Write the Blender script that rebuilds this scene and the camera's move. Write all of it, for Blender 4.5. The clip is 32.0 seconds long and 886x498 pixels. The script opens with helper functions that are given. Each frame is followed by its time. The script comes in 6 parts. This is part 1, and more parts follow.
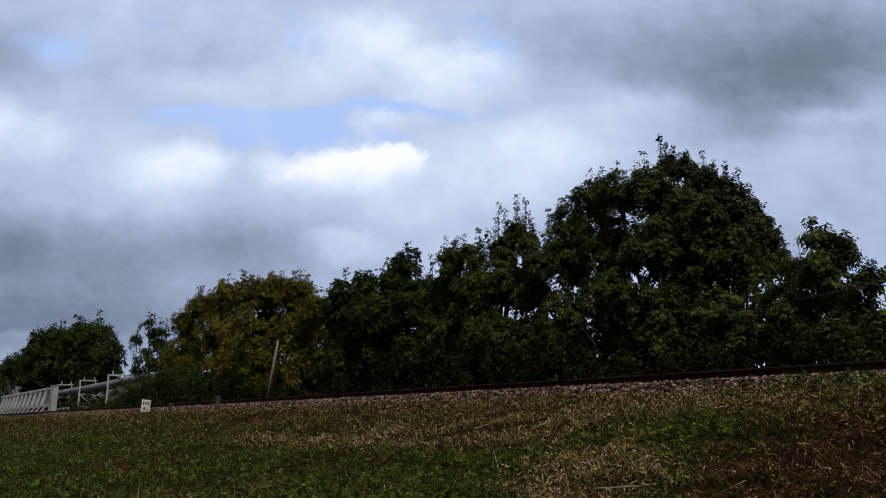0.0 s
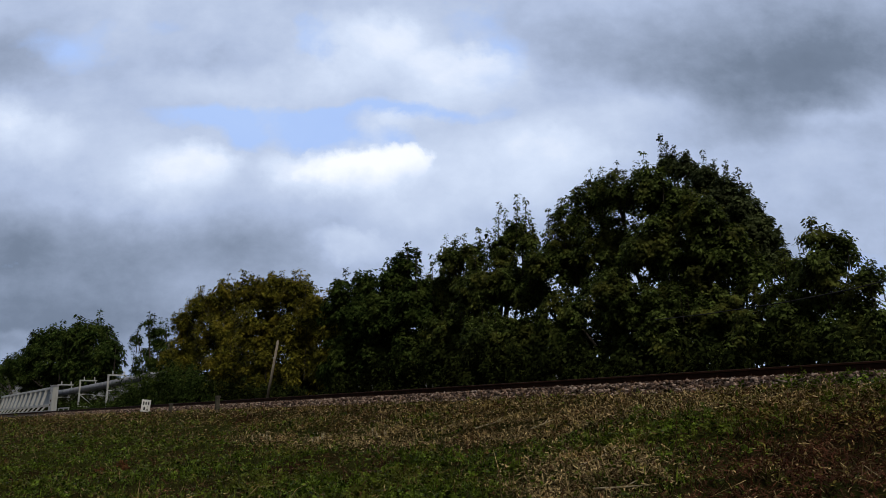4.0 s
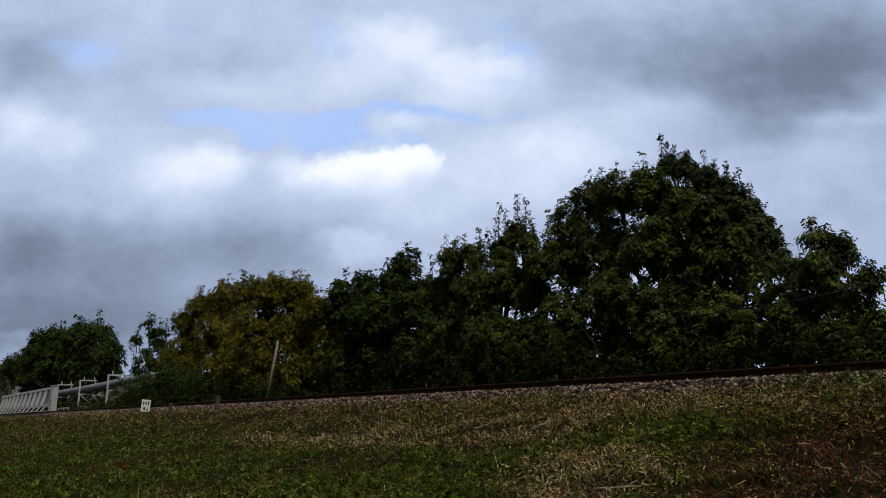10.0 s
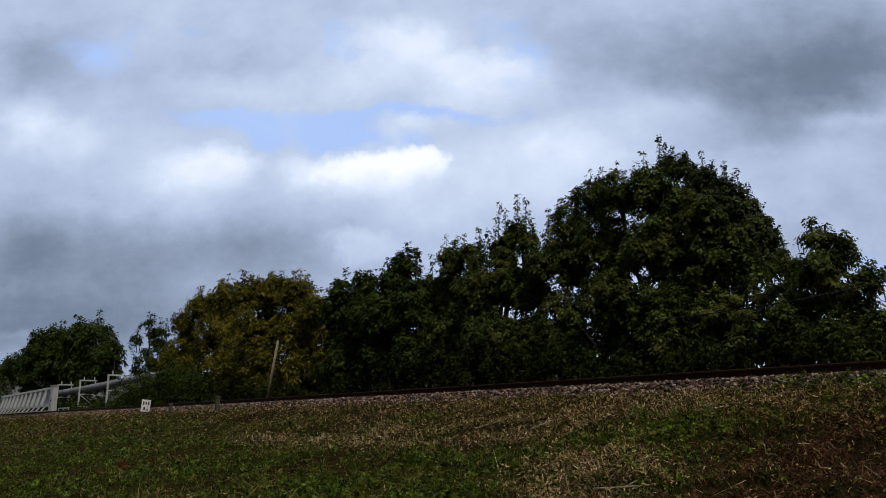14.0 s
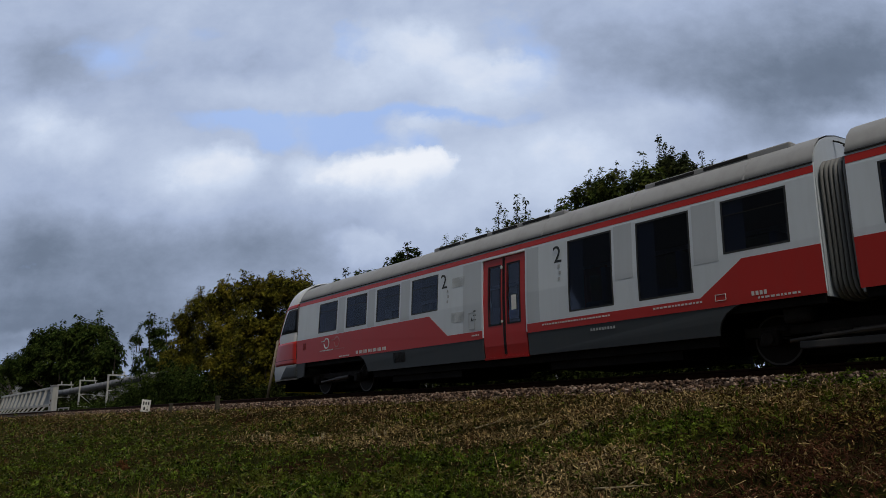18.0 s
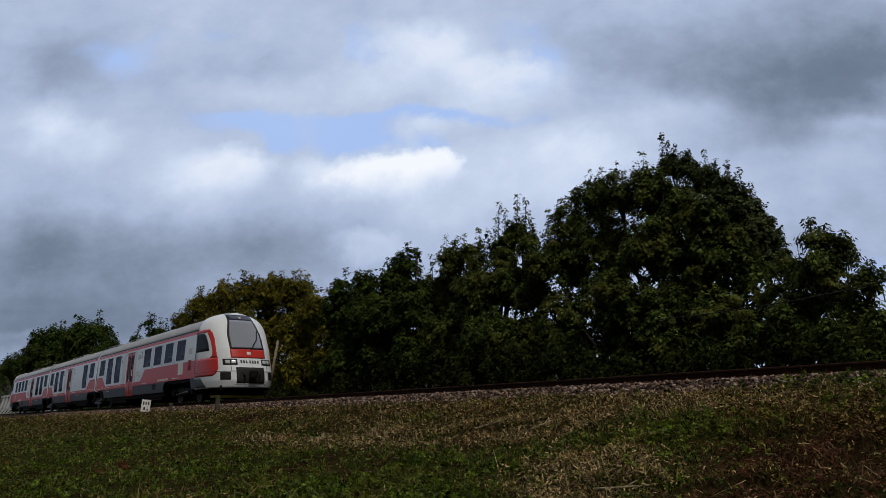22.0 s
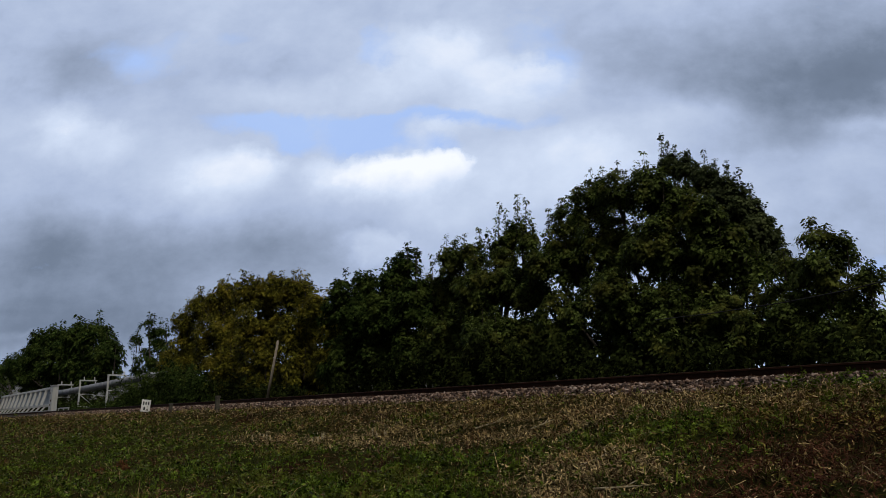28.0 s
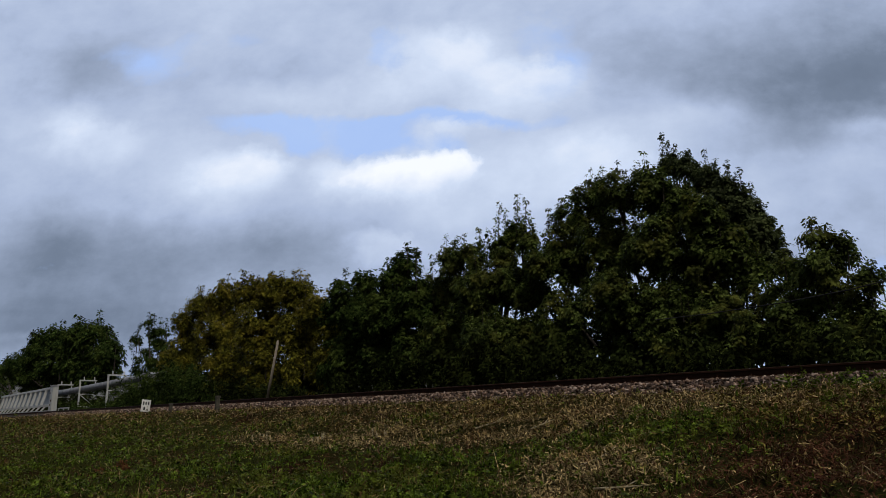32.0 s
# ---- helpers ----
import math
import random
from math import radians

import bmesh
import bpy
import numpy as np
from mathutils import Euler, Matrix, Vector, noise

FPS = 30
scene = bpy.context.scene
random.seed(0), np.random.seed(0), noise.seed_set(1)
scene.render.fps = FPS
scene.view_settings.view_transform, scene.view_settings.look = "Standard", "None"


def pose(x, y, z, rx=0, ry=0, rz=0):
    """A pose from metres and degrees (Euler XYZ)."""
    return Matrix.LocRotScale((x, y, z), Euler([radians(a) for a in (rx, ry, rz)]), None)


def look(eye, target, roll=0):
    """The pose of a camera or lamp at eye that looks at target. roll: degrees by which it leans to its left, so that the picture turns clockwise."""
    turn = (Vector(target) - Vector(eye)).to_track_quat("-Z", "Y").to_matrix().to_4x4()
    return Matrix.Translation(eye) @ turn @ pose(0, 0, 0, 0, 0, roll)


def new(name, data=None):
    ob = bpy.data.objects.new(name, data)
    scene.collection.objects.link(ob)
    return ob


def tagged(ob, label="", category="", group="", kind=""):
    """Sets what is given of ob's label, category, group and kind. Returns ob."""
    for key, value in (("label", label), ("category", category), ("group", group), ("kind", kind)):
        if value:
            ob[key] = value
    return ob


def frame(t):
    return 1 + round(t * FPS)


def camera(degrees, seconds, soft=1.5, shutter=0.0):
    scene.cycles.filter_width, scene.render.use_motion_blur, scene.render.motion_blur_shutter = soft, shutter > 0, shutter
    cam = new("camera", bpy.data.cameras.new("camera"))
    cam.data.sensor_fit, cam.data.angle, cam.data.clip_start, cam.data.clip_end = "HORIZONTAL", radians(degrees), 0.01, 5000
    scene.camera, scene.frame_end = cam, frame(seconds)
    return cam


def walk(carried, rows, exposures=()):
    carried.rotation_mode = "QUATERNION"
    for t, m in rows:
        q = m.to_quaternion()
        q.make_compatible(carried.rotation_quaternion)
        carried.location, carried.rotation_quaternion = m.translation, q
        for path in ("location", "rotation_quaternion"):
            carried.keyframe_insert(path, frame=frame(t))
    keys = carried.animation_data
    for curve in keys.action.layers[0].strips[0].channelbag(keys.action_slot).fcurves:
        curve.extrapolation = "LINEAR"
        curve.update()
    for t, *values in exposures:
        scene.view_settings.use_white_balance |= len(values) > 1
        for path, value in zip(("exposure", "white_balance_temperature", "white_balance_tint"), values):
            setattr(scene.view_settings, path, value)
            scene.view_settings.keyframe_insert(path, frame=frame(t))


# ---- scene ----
# z = 0 is the top of the rails; x runs along the track, y across it, away from the camera.
EYE = (0.0, -12.47, -0.70)
AIM = (-0.77139, -11.87307, -0.47946)
cam = camera(62.19, 32.0, soft=0.3)
walk(cam, [(0.0, look(EYE, AIM, -0.738)), (32.0, look(EYE, AIM, -0.738))],
     [(0.0, 0.0), (16.8, 0.0), (17.8, -0.2), (21.2, -0.22), (22.2, -0.1), (24.0, -0.06), (32.0, -0.06)])

# ---- light ----
SUN_FROM = Vector((0.46, -0.17, 0.87)).normalized()
world = bpy.data.worlds.new("sky")
scene.world = world
world.use_nodes = True
wn, wl = world.node_tree.nodes, world.node_tree.links
wn.clear()
w_out = wn.new("ShaderNodeOutputWorld")
w_bg = wn.new("ShaderNodeBackground")
w_sky = wn.new("ShaderNodeTexSky")
w_sky.sky_type = "NISHITA"
w_sky.sun_disc = False
w_sky.sun_elevation = math.asin(SUN_FROM.z)
w_sky.sun_rotation = math.atan2(SUN_FROM.x, SUN_FROM.y)
w_grey = wn.new("ShaderNodeMix")
w_grey.data_type = "RGBA"
w_grey.inputs[0].default_value = 0.75
w_grey.inputs[7].default_value = (5.0, 5.0, 5.1, 1)
wl.new(w_sky.outputs[0], w_grey.inputs[6])
wl.new(w_grey.outputs[2], w_bg.inputs[0])
w_bg.inputs[1].default_value = 0.023
wl.new(w_bg.outputs[0], w_out.inputs[0])

sun = new("sun", bpy.data.lights.new("sun", "SUN"))
sun.data.energy = 2.0
sun.data.angle = radians(14)
sun.data.color = (1.0, 0.93, 0.82)
sun.matrix_world = look(SUN_FROM * 50, (0, 0, 0))


# ---- materials ----
class Nodes:
    """A short way to write node materials."""

    def __init__(self, name):
        self.mat = bpy.data.materials.new(name)
        self.mat.use_nodes = True
        self.t = self.mat.node_tree
        self.n, self.l = self.t.nodes, self.t.links
        self.bsdf = self.n["Principled BSDF"]
        self.out = self.n["Material Output"]

    def add(self, kind, **inputs):
        node = self.n.new("ShaderNode" + kind)
        for k, v in inputs.items():
            self.put(node, k, v)
        return node

    def put(self, node, key, v):
        sock = node.inputs[int(key[1:])] if key[0] == "i" and key[1:].isdigit() else node.inputs[key.replace("_", " ")]
        if isinstance(v, bpy.types.NodeSocket):
            self.l.new(v, sock)
        else:
            sock.default_value = v

    def math(self, op, a, b=0.0, c=0.0):
        node = self.n.new("ShaderNodeMath")
        node.operation = op
        for i, v in enumerate((a, b, c)):
            self.put(node, "i%d" % i, v)
        return node.outputs[0]

    def coords(self):
        return self.add("TexCoord").outputs["Object"]

    def noise(self, scale, detail=4.0, rough=0.55, vec=None, warp=0.0):
        node = self.add("TexNoise", Scale=scale, Detail=detail, Roughness=rough, Distortion=warp)
        self.l.new(vec if vec is not None else self.coords(), node.inputs["Vector"])
        return node.outputs["Fac"]

    def ramp(self, fac, *stops):
        node = self.n.new("ShaderNodeValToRGB")
        els = node.color_ramp.elements
        while len(els) < len(stops):
            els.new(0.5)
        for e, (p, c) in zip(els, stops):
            e.position = p
            e.color = (*c, 1) if isinstance(c, tuple) else (c, c, c, 1)
        self.l.new(fac, node.inputs[0])
        return node.outputs[0]

    def mix(self, fac, a, b, how="MIX"):
        node = self.n.new("ShaderNodeMix")
        node.data_type, node.blend_type = "RGBA", how
        for i, v in ((0, fac), (6, a), (7, b)):
            self.put(node, "i%d" % i, (*v, 1) if isinstance(v, tuple) and len(v) == 3 else v)
        return node.outputs[2]

    def bump(self, height, strength=0.3, distance=0.02):
        node = self.add("Bump", Strength=strength, Distance=distance, Height=height)
        self.l.new(node.outputs[0], self.bsdf.inputs["Normal"])

    def set(self, **inputs):
        for k, v in inputs.items():
            self.put(self.bsdf, k, (*v, 1) if isinstance(v, tuple) and len(v) == 3 else v)
        return self


def paint(name, colour, rough=0.35, dirt=0.25, dirt_colour=(0.12, 0.10, 0.085), metal=0.0):
    """Vehicle or railing paint with streaks of dust and faded patches."""
    m = Nodes(name)
    big = m.ramp(m.noise(0.9, 5), (0.35, 0.0), (0.75, 1.0))
    stretch = m.add("Mapping", Scale=(6.0, 6.0, 0.5), Vector=m.coords())
    streak = m.ramp(m.noise(1.0, 6, 0.6, stretch.outputs[0]), (0.45, 0.0), (0.8, 1.0))
    fine = m.noise(60, 3)
    fac = m.math("MULTIPLY", m.math("ADD", m.math("MULTIPLY", big, 0.5), m.math("MULTIPLY", streak, 0.6)), dirt)
    col = m.mix(fac, colour, dirt_colour)
    m.set(Base_Color=col, Roughness=m.math("MULTIPLY_ADD", fine, 0.15, rough), Metallic=metal)
    m.bsdf.inputs["Specular IOR Level"].default_value = 0.25
    m.bump(fine, 0.04, 0.004)
    return m.mat


def rough_stuff(name, dark, light, scale=4.0, rough=0.9, relief=0.4, warm=None, sheen=0.15):
    """Stone, rust, soil, concrete: two scales of mottling and relief."""
    m = Nodes(name)
    a = m.noise(scale, 6, 0.65)
    b = m.noise(scale * 9, 4)
    col = m.mix(m.ramp(a, (0.3, 0.0), (0.7, 1.0)), dark, light)
    if warm:
        col = m.mix(m.ramp(m.noise(scale * 0.35, 3), (0.5, 0.0), (0.66, 1.0)), col, warm)
    col = m.mix(m.math("MULTIPLY", b, 0.5), col, tuple(c * 0.45 for c in dark))
    m.set(Base_Color=col, Roughness=rough)
    m.bsdf.inputs["Specular IOR Level"].default_value = sheen
    m.bump(m.math("ADD", a, m.math("MULTIPLY", b, 0.4)), relief, 0.03)
    return m.mat


def leafy(name, dark, light, other, rough=0.45, through_light=0.33, shine=0.12, clumps=3.0):
    """Leaves and blades; each one takes its own tint."""
    m = Nodes(name)
    rnd = m.add("NewGeometry").outputs["Random Per Island"]
    col = m.mix(rnd, dark, light)
    patch = m.ramp(m.noise(0.9, 4), (0.48, 0.0), (0.66, 1.0))
    col = m.mix(m.math("MULTIPLY", patch, 0.7), col, other)
    # old masks clumps to darken, imitating the shaded gaps between leaves
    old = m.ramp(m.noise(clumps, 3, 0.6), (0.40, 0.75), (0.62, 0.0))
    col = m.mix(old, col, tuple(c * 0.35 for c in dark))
    m.set(Base_Color=col, Roughness=rough)
    m.bsdf.inputs["Specular IOR Level"].default_value = shine
    tr = m.add("BsdfTranslucent", Color=col)
    mix = m.add("MixShader", i0=through_light)
    m.l.new(m.bsdf.outputs[0], mix.inputs[1])
    m.l.new(tr.outputs[0], mix.inputs[2])
    m.l.new(mix.outputs[0], m.out.inputs[0])
    return m.mat


def tinted_glass(name, tint, gloss=0.12):
    m = Nodes(name)
    clear = m.add("BsdfTransparent", Color=(*tint, 1))
    shine = m.add("BsdfGlossy", Color=(0.9, 0.95, 1, 1), Roughness=0.03)
    fres = m.add("Fresnel", IOR=1.5)
    mix = m.add("MixShader", i0=m.math("ADD", m.math("MULTIPLY", fres.outputs[0], 0.05), gloss * 0.2))
    m.l.new(clear.outputs[0], mix.inputs[1])
    m.l.new(shine.outputs[0], mix.inputs[2])
    m.l.new(mix.outputs[0], m.out.inputs[0])
    return m.mat


WHITE = paint("light_grey_paint", (0.70, 0.78, 0.87), 0.36, 0.12)
PANEL = paint("pale_grey_panel", (0.55, 0.61, 0.68), 0.32, 0.12)
RED = paint("red_paint", (0.50, 0.032, 0.028), 0.32, 0.10)
DOORRED = paint("door_red_paint", (0.52, 0.024, 0.020), 0.28, 0.16)
SKIRT = paint("dark_grey_paint", (0.060, 0.073, 0.086), 0.45, 0.2)
ROOF = paint("roof_grey_paint", (0.35, 0.36, 0.375), 0.55, 0.4, (0.15, 0.145, 0.14))
MASK = paint("cab_white_paint", (0.70, 0.74, 0.79), 0.42, 0.10)
BLACK = paint("black_rubber", (0.012, 0.012, 0.013), 0.6, 0.3, (0.05, 0.045, 0.04))
UNDER = rough_stuff("underframe_grime", (0.006, 0.005, 0.005), (0.018, 0.016, 0.014), 3.0, 0.8, 0.3)
STEEL = paint("worn_steel", (0.11, 0.105, 0.10), 0.45, 0.5, (0.07, 0.045, 0.03), 0.8)
YELLOW = paint("yellow_paint", (0.66, 0.60, 0.05), 0.4, 0.25)
LOUVRE = paint("louvre_grey", (0.42, 0.46, 0.50), 0.5, 0.2)
DARKRED = paint("louvre_red", (0.15, 0.010, 0.011), 0.5, 0.2)
WFRAME = paint("window_rubber", (0.030, 0.033, 0.038), 0.5, 0.15)
CURTAIN = paint("curtain_cloth", (0.20, 0.22, 0.27), 0.9, 0.1)
INK = paint("dark_lettering", (0.04, 0.05, 0.06), 0.5, 0.1)
GHOST = paint("ghost_lettering", (0.50, 0.16, 0.15), 0.5, 0.15)
PALE = paint("white_lettering", (0.70, 0.70, 0.70), 0.5, 0.15)
GLASS = tinted_glass("tinted_glass", (0.40, 0.44, 0.52), 0.10)
INSIDE = paint("interior_trim", (0.16, 0.17, 0.19), 0.6, 0.1)
SEATBLUE = paint("seat_cloth", (0.05, 0.08, 0.16), 0.9, 0.1)
RAILSTEEL = rough_stuff("rusty_rail", (0.022, 0.010, 0.006), (0.055, 0.026, 0.016), 6.0, 0.8, 0.2, None, 0.05)
RAILTOP = paint("polished_rail_head", (0.12, 0.10, 0.09), 0.45, 0.4, (0.08, 0.05, 0.03), 0.7)
TIMBER = rough_stuff("sleeper_timber", (0.035, 0.028, 0.022), (0.09, 0.075, 0.06), 5.0, 0.9, 0.5)
POLEWOOD = rough_stuff("weathered_pole_wood", (0.20, 0.165, 0.125), (0.42, 0.36, 0.28), 6.0, 0.85, 0.4)
CONCRETE = rough_stuff("grey_concrete", (0.055, 0.050, 0.038), (0.14, 0.13, 0.105), 9.0, 0.9, 0.3)
GIRDER = paint("white_girder_paint", (0.50, 0.51, 0.50), 0.5, 0.35, (0.18, 0.13, 0.10))
FOIL = rough_stuff("pipe_cladding", (0.10, 0.10, 0.105), (0.34, 0.34, 0.35), 1.6, 0.6, 0.5)
WEB = paint("blue_grey_plate", (0.36, 0.41, 0.46), 0.6, 0.3)
RUSTPAINT = rough_stuff("rusted_paint", (0.05, 0.022, 0.012), (0.14, 0.07, 0.04), 9.0, 0.9, 0.3)
PLATE = paint("white_plate", (0.80, 0.80, 0.78), 0.5, 0.12)
BARK = rough_stuff("bark", (0.035, 0.028, 0.022), (0.10, 0.085, 0.065), 8.0, 0.95, 0.8)


# ---- helpers for building ----
def mesh(name, verts, faces, mat, smooth=False):
    me = bpy.data.meshes.new(name)
    me.from_pydata([tuple(v) for v in verts], [], faces)
    me.materials.append(mat)
    if smooth:
        me.polygons.foreach_set("use_smooth", [True] * len(me.polygons))
    me.update()
    return me


def quads(name, verts, mat, per=4):
    """A mesh of separate polygons of `per` corners, from an array of corner points (n * per, 3)."""
    verts = np.asarray(verts, np.float32).reshape(-1, 3)
    n = len(verts) // per
    me = bpy.data.meshes.new(name)
    me.vertices.add(len(verts))
    me.vertices.foreach_set("co", verts.ravel())
    me.loops.add(len(verts))
    me.loops.foreach_set("vertex_index", np.arange(len(verts), dtype=np.int32))
    me.polygons.add(n)
    me.polygons.foreach_set("loop_start", np.arange(0, n * per, per, dtype=np.int32))
    me.materials.append(mat)
    me.update(calc_edges=True)
    return me


def part(name, bm, mat, parent, label="", smooth=False):
    """Links a bmesh, or a ready mesh, as ONE mesh object under a thing or a part."""
    if isinstance(bm, bmesh.types.BMesh):
        me = bpy.data.meshes.new(name)
        bm.normal_update()
        bm.to_mesh(me)
        bm.free()
        me.materials.append(mat)
        if smooth:
            me.polygons.foreach_set("use_smooth", [True] * len(me.polygons))
    else:
        me = bm
    ob = new(name, me)
    ob.parent = parent
    if label:
        ob["label"] = label
    return ob


def thing(name, label, category, at=None, group="", kind=""):
    ob = new(name)
    ob.empty_display_size = 0.2
    if at is not None:
        ob.matrix_basis = at
    return tagged(ob, label, category, group, kind)


def box(bm, x0, x1, y0, y1, z0, z1, bevel=0.0):
    v = [bm.verts.new(p) for p in ((x0, y0, z0), (x1, y0, z0), (x1, y1, z0), (x0, y1, z0), (x0, y0, z1), (x1, y0, z1), (x1, y1, z1), (x0, y1, z1))]
    f = [bm.faces.new([v[i] for i in q]) for q in ((3, 2, 1, 0), (4, 5, 6, 7), (0, 1, 5, 4), (1, 2, 6, 5), (2, 3, 7, 6), (3, 0, 4, 7))]
    if bevel:
        bmesh.ops.bevel(bm, geom=list({e for q in f for e in q.edges}), offset=bevel, segments=2, affect="EDGES", profile=0.5)
    return bm


def boxes(*rows, bevel=0.0):
    bm = bmesh.new()
    for r in rows:
        box(bm, *r, bevel=bevel)
    return bm


def tube(bm, points, radii, sides=10, caps=True):
    """A tapered tube through points."""
    rings = []
    pts = [Vector(p) for p in points]
    for i, p in enumerate(pts):
        d = (pts[min(i + 1, len(pts) - 1)] - pts[max(i - 1, 0)]).normalized()
        a = d.orthogonal().normalized() if abs(d.z) > 0.9 else d.cross(Vector((0, 0, 1))).normalized()
        b = d.cross(a)
        r = radii[i] if isinstance(radii, (list, tuple)) else radii
        rings.append([bm.verts.new(p + r * (math.cos(k * 2 * math.pi / sides) * a + math.sin(k * 2 * math.pi / sides) * b)) for k in range(sides)])
    for r0, r1 in zip(rings, rings[1:]):
        for k in range(sides):
            bm.faces.new((r0[k], r0[(k + 1) % sides], r1[(k + 1) % sides], r1[k]))
    if caps:
        bm.faces.new(rings[0][::-1])
        bm.faces.new(rings[-1])
    return bm


def disc(bm, centre, radius, depth, sides=28, bevel=0.0):
    """A wheel-like disc across y."""
    x, y, z = centre
    prof = [(0.0, -depth / 2), (radius - bevel, -depth / 2), (radius, -depth / 2 + bevel), (radius, depth / 2 - bevel), (radius - bevel, depth / 2), (0.0, depth / 2)]
    rings = []
    for r, d in prof:
        if r == 0:
            rings.append([bm.verts.new((x, y + d, z))])
        else:
            rings.append([bm.verts.new((x + r * math.cos(k * 2 * math.pi / sides), y + d, z + r * math.sin(k * 2 * math.pi / sides))) for k in range(sides)])
    for r0, r1 in zip(rings, rings[1:]):
        for k in range(sides):
            q = [r0[k % len(r0)], r0[(k + 1) % len(r0)], r1[(k + 1) % len(r1)], r1[k % len(r1)]]
            bm.faces.new(list(dict.fromkeys(q)))
    return bm


def smoothstep(a, b, x):
    t = np.clip((np.asarray(x, float) - a) / (b - a), 0, 1)
    return t * t * (3 - 2 * t)


def waves(x, y, seed=0, scale=1.0):
    """Smooth uneven ground, about -1 to 1."""
    r = np.random.RandomState(seed)
    out = 0
    for k in range(7):
        a, f, p = r.rand() * 6.28, (0.35 + 0.42 * k) * scale, r.rand() * 6.28
        out = out + np.sin((x * math.cos(a) + y * math.sin(a)) * f + p) / (1 + 0.55 * k)
    return out / 2.2


# ---- ground ----
BANK = ((-400.0, -2.35), (-60.0, -2.30), (-20.0, -2.25), (-12.5, -2.15), (-10.0, -1.98), (-8.0, -1.72), (-6.0, -1.38), (-4.5, -1.06), (-3.4, -0.76),
        (-2.7, -0.54), (-2.2, -0.39), (-1.9, -0.45), (2.2, -0.45), (3.0, -0.60), (4.5, -0.95), (7.0, -1.5), (12.0, -2.0), (60.0, -2.3), (400.0, -2.35))


def tussock(x, y):
    """1 on the grassy hummocks of the bank, 0 in the hollows between them."""
    return smoothstep(-0.40, 0.35, waves(x, y * 1.3, 77, 3.4) + 0.3 * waves(x, y, 12, 8.0))


def bank(x, y):
    """Height of the ground: the railway stands on a low bank."""
    z = np.interp(y, [b[0] for b in BANK], [b[1] for b in BANK])
    rough = smoothstep(2.1, 3.2, np.abs(y)) * (1 - 0.6 * smoothstep(30, 120, np.abs(y)))
    near = smoothstep(-40, -26, x) * smoothstep(-2.5, -3.2, y) * smoothstep(-14, -11, y)
    return z + rough * (0.055 * waves(x, y, 3) + 0.03 * waves(x, y, 5, 2.7)) + near * 0.13 * (tussock(x, y) - 0.5)


def steps(fine0, fine1, step, far):
    """Grid lines, fine between fine0 and fine1 and wider towards far."""
    out = list(np.arange(fine0, fine1 + 1e-6, step))
    g = step
    while out[-1] < far:
        g *= 1.25
        out.append(out[-1] + g)
    g = step
    while out[0] > -far:
        g *= 1.25
        out.insert(0, out[0] - g)
    return np.array(out)


m = Nodes("bank_soil")
grn = m.ramp(m.noise(0.55, 5, 0.6), (0.32, 0.0), (0.56, 1.0))
soil = m.mix(m.noise(7.0, 6, 0.7), (0.008, 0.005, 0.003), (0.034, 0.017, 0.010))
soil = m.mix(grn, soil, m.mix(m.noise(14.0, 5), (0.010, 0.012, 0.003), (0.042, 0.046, 0.013)))
m.set(Base_Color=soil, Roughness=0.95)
m.bsdf.inputs["Specular IOR Level"].default_value = 0.0
m.bump(m.noise(18.0, 6, 0.7), 0.8, 0.05)
SOIL = m.mat

gx, gy = steps(-46.0, 6.0, 0.2, 4200.0), steps(-12.0, 10.0, 0.2, 4200.0)
GX, GY = np.meshgrid(gx, gy, indexing="ij")
gv = np.stack([GX, GY, bank(GX, GY)], -1).reshape(-1, 3)
nyl = len(gy)
gf = [(i * nyl + j, (i + 1) * nyl + j, (i + 1) * nyl + j + 1, i * nyl + j + 1) for i in range(len(gx) - 1) for j in range(nyl - 1)]
tagged(new("ground", mesh("ground", gv, gf, SOIL, True)), "grassy railway bank of soil and dry turf", "ground", kind="structure")

# ---- sky: one sheet of cloud that drifts ----
CLOUD_UP = 200.0


